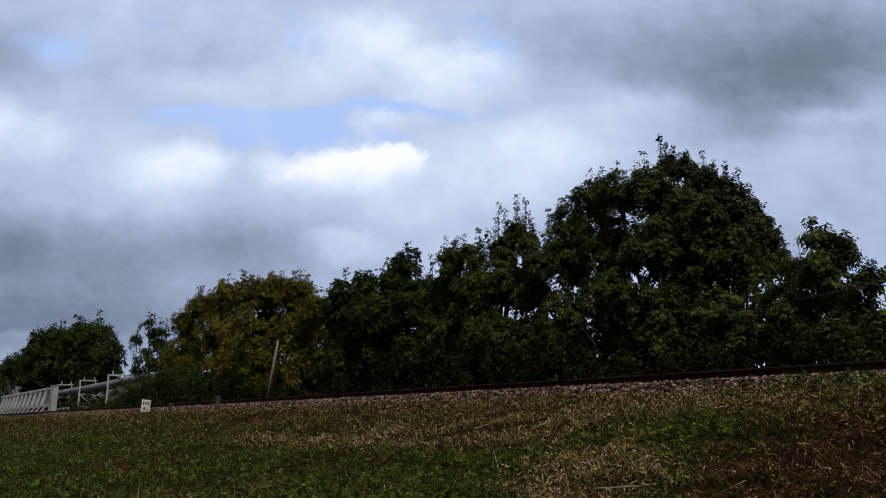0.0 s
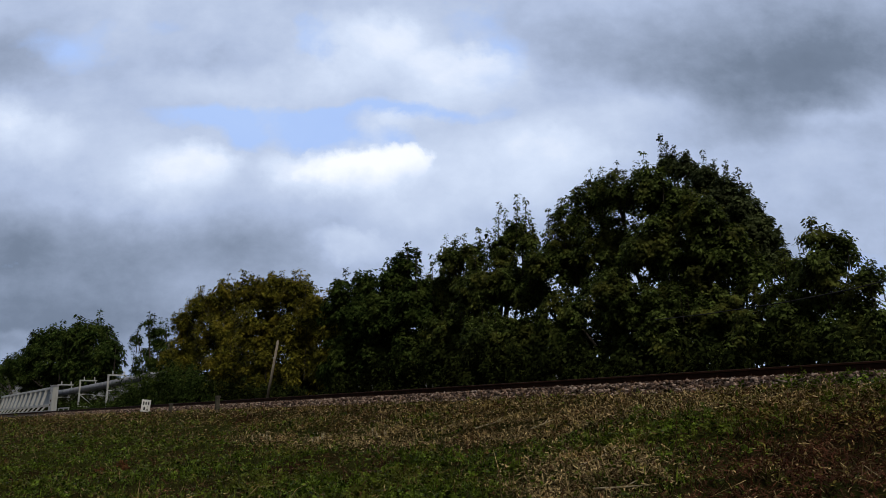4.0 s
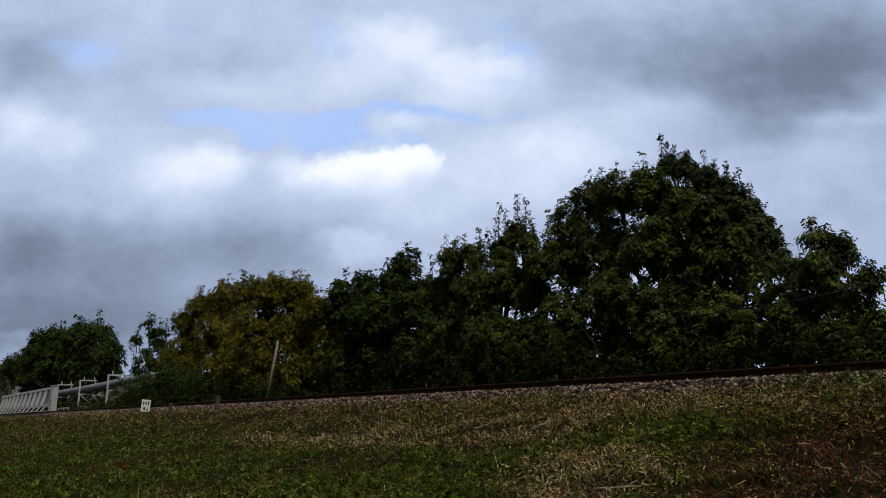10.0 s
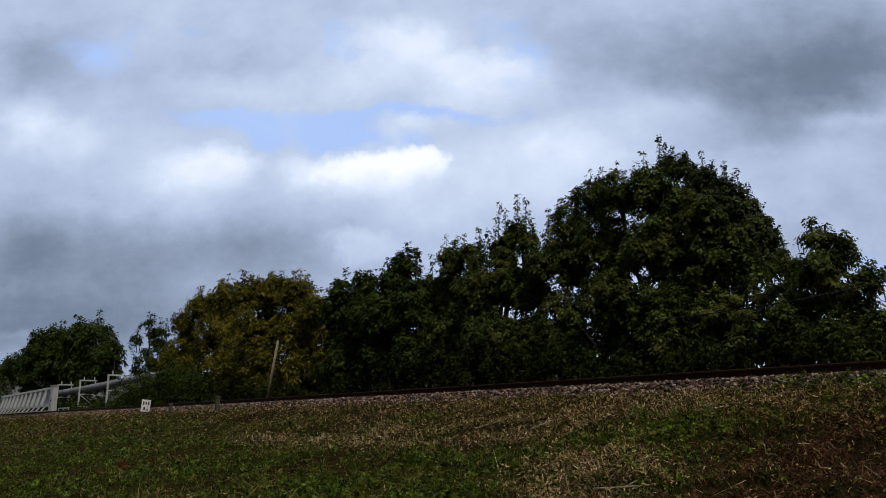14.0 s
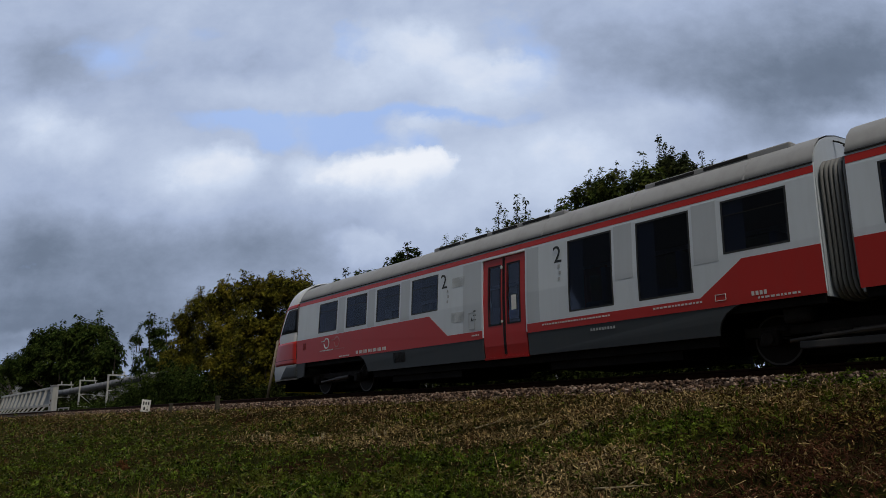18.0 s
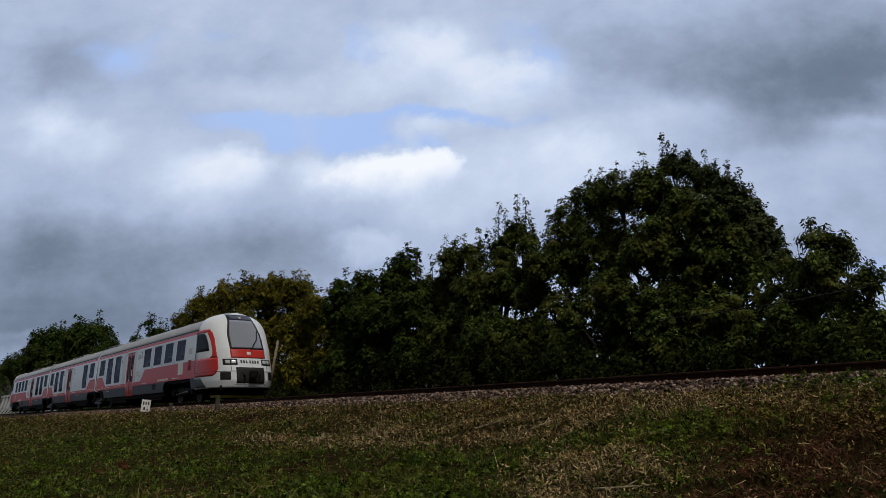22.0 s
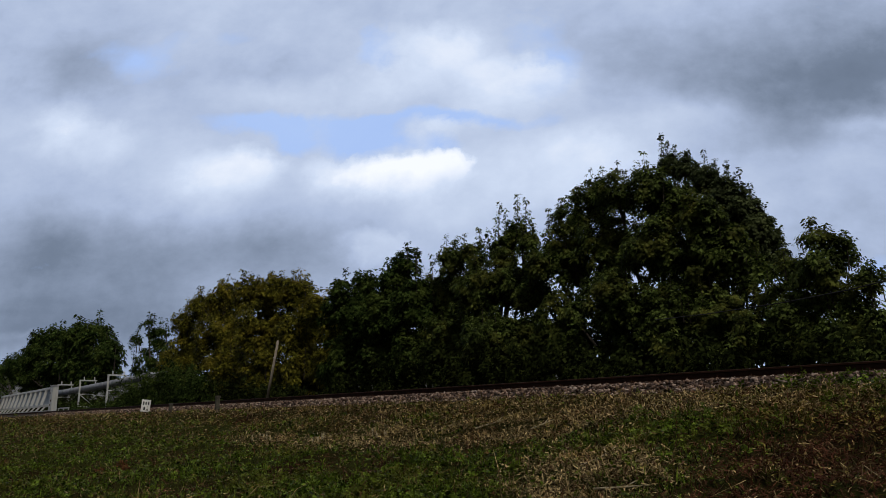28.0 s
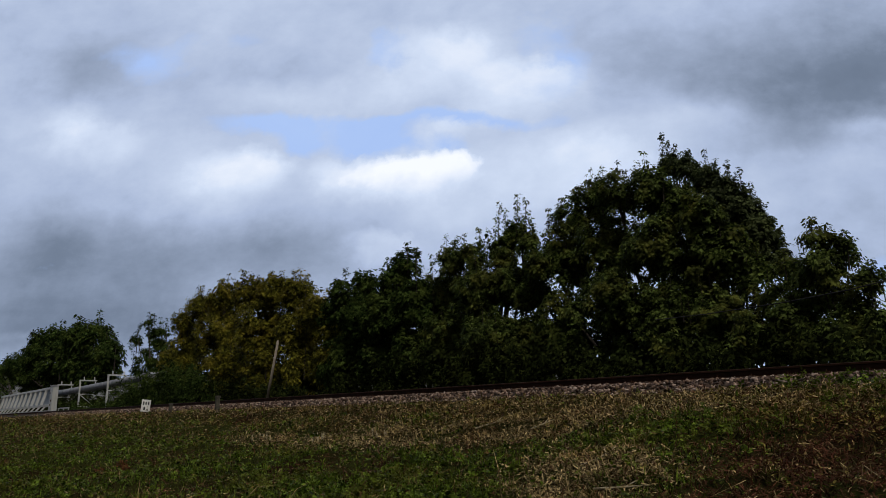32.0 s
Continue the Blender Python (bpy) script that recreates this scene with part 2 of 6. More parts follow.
def cloud_material():
    """Grey cloud with brighter tops and blue gaps, laid out by bearing (x/y) and steepness (height/y)."""
    m = Nodes("cloud_layer")
    sep = m.add("SeparateXYZ", Vector=m.coords()).outputs
    p = m.math("DIVIDE", sep[0], sep[1])
    q = m.math("DIVIDE", CLOUD_UP, sep[1])
    pq = m.add("CombineXYZ", X=p, Y=q, Z=0.0).outputs[0]
    wx = m.noise(6.0, 7, 0.6, pq)
    shift = m.add("VectorMath", i0=pq, i1=(7.3, 2.1, 0.0)).outputs[0]
    wy = m.noise(6.0, 7, 0.6, shift)
    u = m.math("MULTIPLY_ADD", m.math("SUBTRACT", wx, 0.5), 0.15, p)
    v = m.math("MULTIPLY_ADD", m.math("SUBTRACT", wy, 0.5), 0.09, q)

    def puff(cu, cv, ru, rv, soft=1.0):
        du = m.math("DIVIDE", m.math("SUBTRACT", u, cu), ru)
        dv = m.math("DIVIDE", m.math("SUBTRACT", v, cv), rv)
        d2 = m.math("ADD", m.math("MULTIPLY", du, du), m.math("MULTIPLY", dv, dv))
        return m.math("EXPONENT", m.math("MULTIPLY", d2, -soft))

    def total(rows):
        out = None
        for amount, cu, cv, ru, rv in rows:
            t = m.math("MULTIPLY", puff(cu, cv, ru, rv), amount)
            out = t if out is None else m.math("ADD", out, t)
        return out

    # sunlit tops with a crisp upper edge and a soft, shaded foot
    edge = m.noise(24.0, 6, 0.6, pq)
    cu2 = m.math("MULTIPLY_ADD", m.math("SUBTRACT", wx, 0.5), 0.16, p)
    cv2 = m.math("MULTIPLY_ADD", m.math("SUBTRACT", edge, 0.5), 0.045, m.math("MULTIPLY_ADD", m.math("SUBTRACT", wy, 0.5), 0.05, q))
    crests = None
    for amount, cu, cv, ru, rv in CLOUD_TOPS:
        du = m.math("DIVIDE", m.math("SUBTRACT", cu2, cu), ru)
        dv = m.math("DIVIDE", m.math("SUBTRACT", cv2, cv), rv)
        flat_v = m.math("ADD", m.math("MAXIMUM", dv, 0.0), m.math("MULTIPLY", m.math("MINIMUM", dv, 0.0), 0.5))
        d2 = m.math("ADD", m.math("MULTIPLY", du, du), m.math("MULTIPLY", flat_v, flat_v))
        body = m.ramp(m.math("EXPONENT", m.math("MULTIPLY", d2, -1.0)), *(((0.16, 0.0), (0.40, 0.75), (0.66, 1.0)) if amount > 0.3 else ((0.10, 0.0), (0.30, 0.55), (0.62, 1.0))))
        foot = m.ramp(m.math("MULTIPLY_ADD", dv, 0.30, 0.6), (0.0, 0.0), (0.75, 1.0))
        t = m.math("MULTIPLY", m.math("MULTIPLY", body, foot), amount)
        crests = t if crests is None else m.math("MAXIMUM", crests, t)
    light = m.math("ADD", total(CLOUD_LIGHT), total(CLOUD_SHADE))
    gap = total(CLOUD_GAPS)
    flat = m.add("Mapping", Scale=(1.0, 1.35, 1.0), Vector=pq).outputs[0]
    fluff = m.noise(4.2, 8, 0.56, flat, 0.25)
    fluff2 = m.noise(13.0, 6, 0.6, flat)
    val = m.math("ADD", m.math("ADD", 0.55, m.math("MULTIPLY", light, m.math("MULTIPLY_ADD", fluff, 0.8, 0.62))), m.math("ADD", m.math("MULTIPLY", m.math("SUBTRACT", fluff, 0.5), 0.36), m.math("MULTIPLY", m.math("SUBTRACT", fluff2, 0.5), 0.20)))
    billow = m.ramp(m.math("MULTIPLY_ADD", m.math("SUBTRACT", fluff2, 0.5), 0.42, total(CLOUD_LIGHT)), (0.20, 0.0), (0.34, 1.0))
    val = m.math("ADD", m.math("MULTIPLY_ADD", billow, 0.04, val), crests)
    cloud = m.ramp(val, (0.0, (0.097, 0.130, 0.187)), (0.25, (0.182, 0.232, 0.326)), (0.50, (0.44, 0.53, 0.73)), (0.75, (0.67, 0.77, 0.96)), (1.0, (0.98, 1.02, 1.10)))
    blue = m.mix(fluff, (0.37, 0.535, 0.94), (0.48, 0.64, 0.97))
    openness = m.ramp(m.math("ADD", m.math("ADD", gap, m.math("MULTIPLY", m.math("SUBTRACT", 0.5, fluff2), 0.7)), m.math("MULTIPLY", m.math("SUBTRACT", 0.5, fluff), 0.7)), (0.20, 0.0), (0.62, 1.0))
    openness = m.math("MULTIPLY", openness, m.math("SUBTRACT", 1.0, m.ramp(crests, (0.03, 0.0), (0.12, 1.0))))
    col = m.mix(openness, cloud, blue)
    glow = m.add("Emission", Color=col, Strength=1.0)
    m.l.new(glow.outputs[0], m.out.inputs[0])
    return m.mat


# amount, bearing, steepness, half width, half height
CLOUD_LIGHT = (
    (0.16, -0.075, 0.343, 0.110, 0.040),
    (0.08, -0.155, 0.328, 0.060, 0.026),
    (0.10, -0.317, 0.347, 0.060, 0.032),
    (0.14, -0.405, 0.332, 0.121, 0.051),
    (0.13, -0.042, 0.529, 0.090, 0.051),
    (0.13, 0.058, 0.482, 0.085, 0.040),
    (0.10, -0.183, 0.477, 0.125, 0.032),
    (0.20, -0.609, 0.425, 0.045, 0.025),
    (0.10, -0.508, 0.393, 0.114, 0.044),
    (0.16, 0.136, 0.350, 0.089, 0.069),
    (0.10, -0.017, 0.417, 0.057, 0.022),
    (0.08, -0.121, 0.229, 0.071, 0.018),
    (0.07, -0.002, 0.284, 0.160, 0.033),
    (0.10, 0.244, 0.391, 0.073, 0.044),
)
CLOUD_TOPS = (
    (0.32, -0.090, 0.340, 0.088, 0.025),
    (0.32, -0.036, 0.346, 0.040, 0.026),
    (0.18, -0.170, 0.338, 0.050, 0.026),
    (0.17, -0.329, 0.345, 0.052, 0.030),
    (0.15, -0.064, 0.530, 0.075, 0.042),
    (0.12, 0.063, 0.484, 0.085, 0.038),
    (0.12, -0.121, 0.238, 0.048, 0.016),
    (0.10, -0.060, 0.402, 0.040, 0.022),
    (0.10, -0.555, 0.397, 0.060, 0.030),
    (0.10, 0.150, 0.352, 0.110, 0.045),
)
CLOUD_SHADE = (
    (-0.10, -0.557, 0.317, 0.153, 0.094),
    (-0.07, -0.557, 0.555, 0.144, 0.056),
    (-0.05, -0.176, 0.205, 0.126, 0.032),
    (-0.28, 0.620, 0.505, 0.190, 0.100),
    (-0.15, 0.429, 0.455, 0.160, 0.080),
    (-0.13, 0.320, 0.543, 0.150, 0.075),
    (0.10, 0.345, 0.425, 0.057, 0.022),
    (0.12, 0.589, 0.408, 0.065, 0.016),
    (-0.06, 0.488, 0.388, 0.110, 0.030),
    (-0.29, -0.514, 0.131, 0.325, 0.083),
    (-0.14, -0.287, 0.231, 0.205, 0.041),
    (-0.16, -0.573, 0.243, 0.158, 0.049),
    (0.05, -0.574, 0.115, 0.069, 0.008),
    (-0.05, -0.372, 0.435, 0.091, 0.023),
    (-0.12, -0.601, 0.500, 0.075, 0.046),
    (-0.08, 0.172, 0.257, 0.119, 0.050),
    (-0.12, 0.527, 0.236, 0.158, 0.074),
    (-0.10, -0.292, 0.505, 0.117, 0.027),
)
CLOUD_GAPS = (
    (0.90, -0.141, 0.397, 0.062, 0.028),
    (0.80, -0.245, 0.397, 0.036, 0.024),
    (0.62, -0.313, 0.423, 0.074, 0.019),
    (0.66, 0.121, 0.499, 0.052, 0.033),
    (0.62, -0.141, 0.541, 0.030, 0.039),
    (0.60, -0.494, 0.526, 0.060, 0.032),
    (0.62, 0.000, 0.424, 0.110, 0.013),
    (0.66, -0.038, 0.379, 0.037, 0.017),
    (0.40, -0.182, 0.425, 0.140, 0.014),
    (0.40, 0.604, 0.195, 0.031, 0.032),
    (0.34, 0.086, 0.573, 0.051, 0.043),
    (0.28, -0.405, 0.562, 0.102, 0.028),
)
cx = np.linspace(-4300, 4300, 40)
cy = np.concatenate([np.linspace(110, 1000, 24), np.linspace(1150, 3700, 16)])
CX, CY = np.meshgrid(cx, cy, indexing="ij")
cv = np.stack([CX, CY, np.full_like(CX, CLOUD_UP)], -1).reshape(-1, 3)
cf = [(i * 40 + j, i * 40 + j + 1, (i + 1) * 40 + j + 1, (i + 1) * 40 + j) for i in range(39) for j in range(39)]
cloud_layer = tagged(new("cloud_layer", mesh("cloud_layer", cv, cf, cloud_material())), "drifting grey and white cloud with blue gaps", "sky", kind="structure")
CLOUD_HOME = Vector((EYE[0], EYE[1], EYE[2]))
CLOUD_TURN = 52.266

# ---- track ----
track = thing("railway_track", "single railway line, rusty rails on timber sleepers", "railway track", kind="structure")


def rail_profile():
    return ((-0.07, -0.159), (0.07, -0.159), (0.07, -0.148), (0.012, -0.128), (0.009, -0.045), (0.035, -0.034), (0.036, -0.008), (0.026, -0.001),
            (-0.026, -0.001), (-0.036, -0.008), (-0.035, -0.034), (-0.009, -0.045), (-0.012, -0.128), (-0.07, -0.148))


TRACK_X = (-420.0, 330.0)
for ry in (-0.753, 0.753):
    xs = np.linspace(TRACK_X[0], TRACK_X[1], 76)
    pr = rail_profile()
    vs = [(x, ry + a, b) for x in xs for a, b in pr]
    k = len(pr)
    fs = [(i * k + j, i * k + (j + 1) % k, (i + 1) * k + (j + 1) % k, (i + 1) * k + j) for i in range(len(xs) - 1) for j in range(k)]
    rail = part("rail", mesh("rail", vs, fs, RAILSTEEL), None, track, "rusty steel rail")
    top = boxes((TRACK_X[0], TRACK_X[1], ry - 0.024, ry + 0.024, -0.0012, 0.0))
    part("running_band", top, RAILTOP, rail, "worn shiny running surface")

sl = bmesh.new()
box(sl, -0.125, 0.125, -1.3, 1.3, -0.32, -0.165, 0.012)
sleeper_mesh = bpy.data.meshes.new("sleeper")
sl.to_mesh(sleeper_mesh)
sl.free()
sleeper_mesh.materials.append(TIMBER)
fs_bm = bmesh.new()
for ry in (-0.753, 0.753):
    box(fs_bm, -0.07, 0.07, ry - 0.16, ry + 0.16, -0.165, -0.150)
    for s in (-1, 1):
        box(fs_bm, -0.03, 0.03, ry + s * 0.075 - 0.02, ry + s * 0.075 + 0.02, -0.150, -0.115)
        tube(fs_bm, [(0, ry + s * 0.105, -0.15), (0, ry + s * 0.105, -0.09)], 0.013, 6)
fasten_mesh = bpy.data.meshes.new("fastening")
fs_bm.to_mesh(fasten_mesh)
fs_bm.free()
fasten_mesh.materials.append(RAILSTEEL)
for i in range(150):
    s = part("sleeper", sleeper_mesh, None, track)
    s.location = (2.0 - 0.62 * i, random.uniform(-0.02, 0.02), 0)
    f = part("fastening", fasten_mesh, None, s)
rest = bmesh.new()
for i in range(150, 500):
    box(rest, 2.0 - 0.62 * i - 0.125, 2.0 - 0.62 * i + 0.125, -1.3, 1.3, -0.32, -0.165)
for i in range(1, 400):
    box(rest, 2.0 + 0.62 * i - 0.125, 2.0 + 0.62 * i + 0.125, -1.3, 1.3, -0.32, -0.165)
tagged(part("far_sleepers", rest, TIMBER, track), kind="stuff")


# ---- the railcar: three cars on four bogies, a = metres from its middle ----
SIDE = ((0.50, 1.395), (0.80, 1.43), (1.08, 1.44), (1.85, 1.44), (2.82, 1.395), (3.04, 1.365))
ROOFLINE = ((1.365, 3.04), (1.32, 3.17), (1.22, 3.34), (1.05, 3.49), (0.80, 3.60), (0.45, 3.68), (0.0, 3.72))
CAB = 25.0
CAB_TOP = 3.82
FRONT = ((0.50, 2.70), (0.80, 2.76), (1.15, 2.68), (1.6, 2.48), (2.1, 2.27), (2.6, 1.93), (3.0, 1.64), (3.3, 1.41), (3.5, 1.19), (CAB_TOP, 0.79))
LONGER = {1: -0.07, -1: 0.13}


def half_width(z):
    if z <= 3.04:
        return float(np.interp(z, [s[0] for s in SIDE], [s[1] for s in SIDE]))
    return float(np.interp(z, [r[1] for r in ROOFLINE], [r[0] for r in ROOFLINE]))


def slab(bm, side, pts, proud=0.0, thick=0.05):
    """A curved-in plate on the car's side from a polygon of (a, z); side -1 is the one nearer the camera."""
    out = [bm.verts.new((a, side * (half_width(z) + proud), z)) for a, z in pts]
    inn = [bm.verts.new((a, side * (half_width(z) + proud - thick), z)) for a, z in pts]
    n = len(pts)
    bm.faces.new(out if side < 0 else out[::-1])
    bm.faces.new(inn[::-1] if side < 0 else inn)
    for i in range(n):
        q = (out[i], inn[i], inn[(i + 1) % n], out[(i + 1) % n])
        bm.faces.new(q if side < 0 else q[::-1])


def wall(bm, side, a0, a1, z0, z1, proud=0.0, thick=0.05):
    cuts = [z0] + [s[0] for s in SIDE if z0 + 1e-4 < s[0] < z1 - 1e-4] + [z1]
    for lo, hi in zip(cuts, cuts[1:]):
        slab(bm, side, [(a0, lo), (a1, lo), (a1, hi), (a0, hi)], proud, thick)


def nose_half(z):
    """Half width of the cab, whose roof rises a little over the cars' roof."""
    return half_width(z if z <= 3.04 else 3.04 + (z - 3.04) * 0.68 / (CAB_TOP - 3.04))


def nose_reach(z):
    return float(np.interp(z, [f[0] for f in FRONT], [f[1] for f in FRONT]))


NOSE_N = 3.0


def nose_point(s, z, th, off=0.0):
    """A point of the cab's skin: z, and th from 0 (near side) over pi/2 (tip) to pi (far side)."""
    c, k = math.cos(th), math.sin(th)
    x = CAB + (nose_reach(z) + LONGER[s] + off) * max(k, 0.0) ** (2 / NOSE_N)
    y = -(nose_half(z) + off) * math.copysign(abs(c) ** (2 / NOSE_N), c)
    return (s * x, y, z + off * 0.4 * float(smoothstep(2.2, 3.6, z)))


def th_of_a(z, a):
    return math.asin(min(1.0, max(0.0, (a - CAB) / nose_reach(z))) ** (NOSE_N / 2))


def th_of_y(z, y):
    return math.acos(math.copysign(min(1.0, abs(y) / nose_half(z)) ** (NOSE_N / 2), -y))


def nose_patch(s, z0, z1, lo, hi, off, mat, name, parent, label="", rows=14, cols=14, depth=0.03, far=False):
    """A patch of the cab's skin, proud by off; lo(z), hi(z) bound it; far mirrors it to the other side."""
    bm = bmesh.new()
    grids = []
    for o in (off, off - depth):
        g = []
        for i in range(rows + 1):
            z = z0 + (z1 - z0) * i / rows
            a, b = lo(z), hi(z)
            row = []
            for j in range(cols + 1):
                th = a + (b - a) * j / cols
                row.append(bm.verts.new(nose_point(s, z, math.pi - th if far else th, o)))
            g.append(row)
        grids.append(g)
    g, h = grids
    for i in range(rows):
        for j in range(cols):
            bm.faces.new((g[i][j], g[i][j + 1], g[i + 1][j + 1], g[i + 1][j]))
            bm.faces.new((h[i][j], h[i + 1][j], h[i + 1][j + 1], h[i][j + 1]))
    for i in range(rows):
        bm.faces.new((g[i][0], g[i + 1][0], h[i + 1][0], h[i][0]))
        bm.faces.new((g[i][cols], h[i][cols], h[i + 1][cols], g[i + 1][cols]))
    for j in range(cols):
        bm.faces.new((g[0][j], h[0][j], h[0][j + 1], g[0][j + 1]))
        bm.faces.new((g[rows][j], g[rows][j + 1], h[rows][j + 1], h[rows][j]))
    bmesh.ops.recalc_face_normals(bm, faces=bm.faces)
    return part(name, bm, mat, parent, label, True)


def lettering(name, text, size, mat, parent, m, label=""):
    cu = bpy.data.curves.new(name, "FONT")
    cu.body, cu.size, cu.extrude, cu.align_x = text, size, 0.002, "CENTER"
    tmp = bpy.data.objects.new(name, cu)
    me = bpy.data.meshes.new_from_object(tmp)
    bpy.data.objects.remove(tmp)
    me.materials.clear()
    me.materials.append(mat)
    ob = part(name, me, None, parent, label)
    ob.matrix_basis = m
    return ob


def bars(side, a0, a1, z, height, mat, parent, name, proud=0.003):
    """Unreadable writing: short plain bars on the side wall."""
    r = random.Random(int(abs(a0) * 100))
    a, count = a0, 0
    while a < a1 - 0.005:
        w = min(r.uniform(0.03, 0.07) if height < 0.05 else 0.045, a1 - a)
        bm = bmesh.new()
        slab(bm, side, [(a, z), (a + w, z), (a + w, z + height), (a, z + height)], proud + 0.004, 0.004)
        part(name, bm, mat, parent)
        count += 1
        a += w + (0.025 if height < 0.08 else 0.02 + 0.05 * (count % 3 == 2))


train = thing("railcar", "red and light grey three-car diesel railcar running on the track", "train")

W = 1.15
CARS = (
    (-25.0, -7.83, (-23.55, -21.85, -20.18, -18.47), (-12.93, -11.20), (-9.43,), (-15.60, -14.18), ((-17.68, -16.93), (-9.93, -9.11)), (-20.65, -9.67)),
    (-7.35, 7.35, (-6.92,), (-5.19, -3.47, 3.88), (5.65,), (-1.02, 0.38), ((-6.17, -5.44), (5.14, 5.97)), (-5.35, 5.35)),
    (7.83, 25.0, (22.40, 20.70, 19.03, 17.32), (11.78, 10.05), (8.28,), (14.18, 15.60), ((9.11, 9.93), (16.93, 17.68)), (9.67, 20.65)),
)
Z_LOW, Z_TALL, Z_TOP = 1.85, 1.295, 2.775


def side_wall(car, side):
    c0, c1, short_a, tall, short_b, door, diags, skirt = car
    holes = sorted([(a, a + W, Z_LOW) for a in short_a + short_b] + [(a, a + W, Z_TALL) for a in tall] + [(door[0], door[1], 0.0)])
    bm = bmesh.new()
    near = side < 0
    at = c0
    for a0, a1, zb in holes:
        wall(bm, side, at, a0, 1.02, 3.04)
        if zb:
            wall(bm, side, a0, a1, 1.02, zb)
            wall(bm, side, a0, a1, Z_TOP, 3.04)
        else:
            wall(bm, side, a0, a1, 2.83, 3.04)
        at = a1
    wall(bm, side, at, c1, 1.02, 3.04)
    bmesh.ops.remove_doubles(bm, verts=bm.verts[:], dist=0.0005)
    part("side_wall", bm, WHITE, train, "light grey painted side wall")
    # red livery
    (d0, d1), (d2, d3) = diags
    bm = bmesh.new()
    for a0, a1 in ((c0, door[0] - 0.03), (door[1] + 0.03, c1)):
        left, right = max(c0, a0), min(c1, a1)
        pts = [(left, 0.99), (right, 0.99)]
        if d3 <= right and d2 >= left:
            tops = [(right, 1.735), (d3, 1.735), (d2, 1.18), (left, 1.18)]
        elif d0 >= left and d1 <= right:
            tops = [(right, 1.18), (d1, 1.18), (d0, 1.735), (left, 1.735)]
        else:
            tops = [(right, 1.18), (left, 1.18)]
        if car[0] == -7.35 and a0 == c0:
            tops = [(right, 1.18), (d1, 1.18), (d0, 1.735), (left, 1.735)]
        slab(bm, side, pts + tops, 0.004, 0.012)
    part("red_band", bm, RED, train, "red painted lower band")
    bm = bmesh.new()
    wall(bm, side, c0, c1, 2.865, 2.985, 0.004, 0.012)
    part("roof_stripe", bm, RED, train, "narrow red stripe below the roof")
    bm = bmesh.new()
    wall(bm, side, c0, c1, 3.02, 3.045, 0.02, 0.03)
    part("gutter", bm, BLACK, train, "black roof gutter")
    bm = bmesh.new()
    for a0, a1 in ((skirt[0], door[0] - 0.03), (door[1] + 0.03, skirt[1])):
        sl = 0.28
        l, r = (a0 - sl if a0 == skirt[0] else a0), (a1 + sl if a1 == skirt[1] else a1)
        arch = ((0.0, 0.52), (0.02, 0.62), (0.08, 0.75), (0.18, 0.87), (0.32, 0.95), (0.52, 1.015))
        pts = [(a1 + u, z) for u, z in arch] if r > a1 else [(a1, 0.52), (a1, 1.015)]
        pts += [(a0 - u, z) for u, z in arch[::-1]] if l < a0 else [(a0, 1.015), (a0, 0.52)]
        slab(bm, side, pts, -0.004, 0.05)
    part("skirt", bm, SKIRT, train, "dark grey lower skirt")
    # grey fields between the windows
    row = sorted(short_a + tall + short_b)
    for a, b in zip(row, row[1:]):
        if 0.3 < b - (a + W) < 0.8:
            bm = bmesh.new()
            wall(bm, side, a + W + 0.06, b - 0.09, 1.76, 2.82, 0.003, 0.006)
            part("window_panel", bm, PANEL, train, "pale grey panel between windows")
    for a in short_a + short_b + tall:
        zb = Z_TALL if a in tall else Z_LOW
        bm = bmesh.new()
        t = 0.035
        wall(bm, side, a + 0.004, a + t, zb + 0.004, Z_TOP - 0.004, 0.002, 0.05)
        wall(bm, side, a + W - t, a + W - 0.004, zb + 0.004, Z_TOP - 0.004, 0.002, 0.05)
        wall(bm, side, a + t, a + W - t, zb + 0.004, zb + t, 0.002, 0.05)
        wall(bm, side, a + t, a + W - t, Z_TOP - t, Z_TOP - 0.004, 0.002, 0.05)
        bmesh.ops.remove_doubles(bm, verts=bm.verts[:], dist=0.0005)
        win = part("window", bm, WFRAME, train, "dark tinted window in a black rubber seal")
        bm = bmesh.new()
        wall(bm, side, a + t, a + W - t, zb + t, Z_TOP - t, -0.004, 0.006)
        part("pane", bm, GLASS, win)
        bm = bmesh.new()
        wall(bm, side, a + t, a + 0.40, zb + t, Z_TOP - t, -0.02, 0.01)
        part("curtain", bm, CURTAIN, win, "drawn curtain behind the glass")
        if zb == Z_LOW:
            bm = bmesh.new()
            wall(bm, side, a + t, a + W - t, 2.50, 2.515, -0.002, 0.012)
            part("vent_bar", bm, BLACK, win)
    # double door, with grey fields beside it
    d0, d1 = door
    for a0, a1 in ((d0 - 0.72, d0 - 0.05), (d1 + 0.05, d1 + 0.42)):
        bm = bmesh.new()
        wall(bm, side, a0, a1, 1.20, 2.82, 0.0025, 0.006)
        part("door_field", bm, PANEL, train, "pale grey field beside the door")
    mid = (d0 + d1) / 2
    for nm, z0, z1, m_ in (("door_header", 2.80, 2.83, PALE), ("door_sill", 0.50, 0.545, DOORRED)):
        bm = bmesh.new()
        wall(bm, side, d0, d1, z0, z1, 0.012, 0.06)
        part(nm, bm, m_, train)
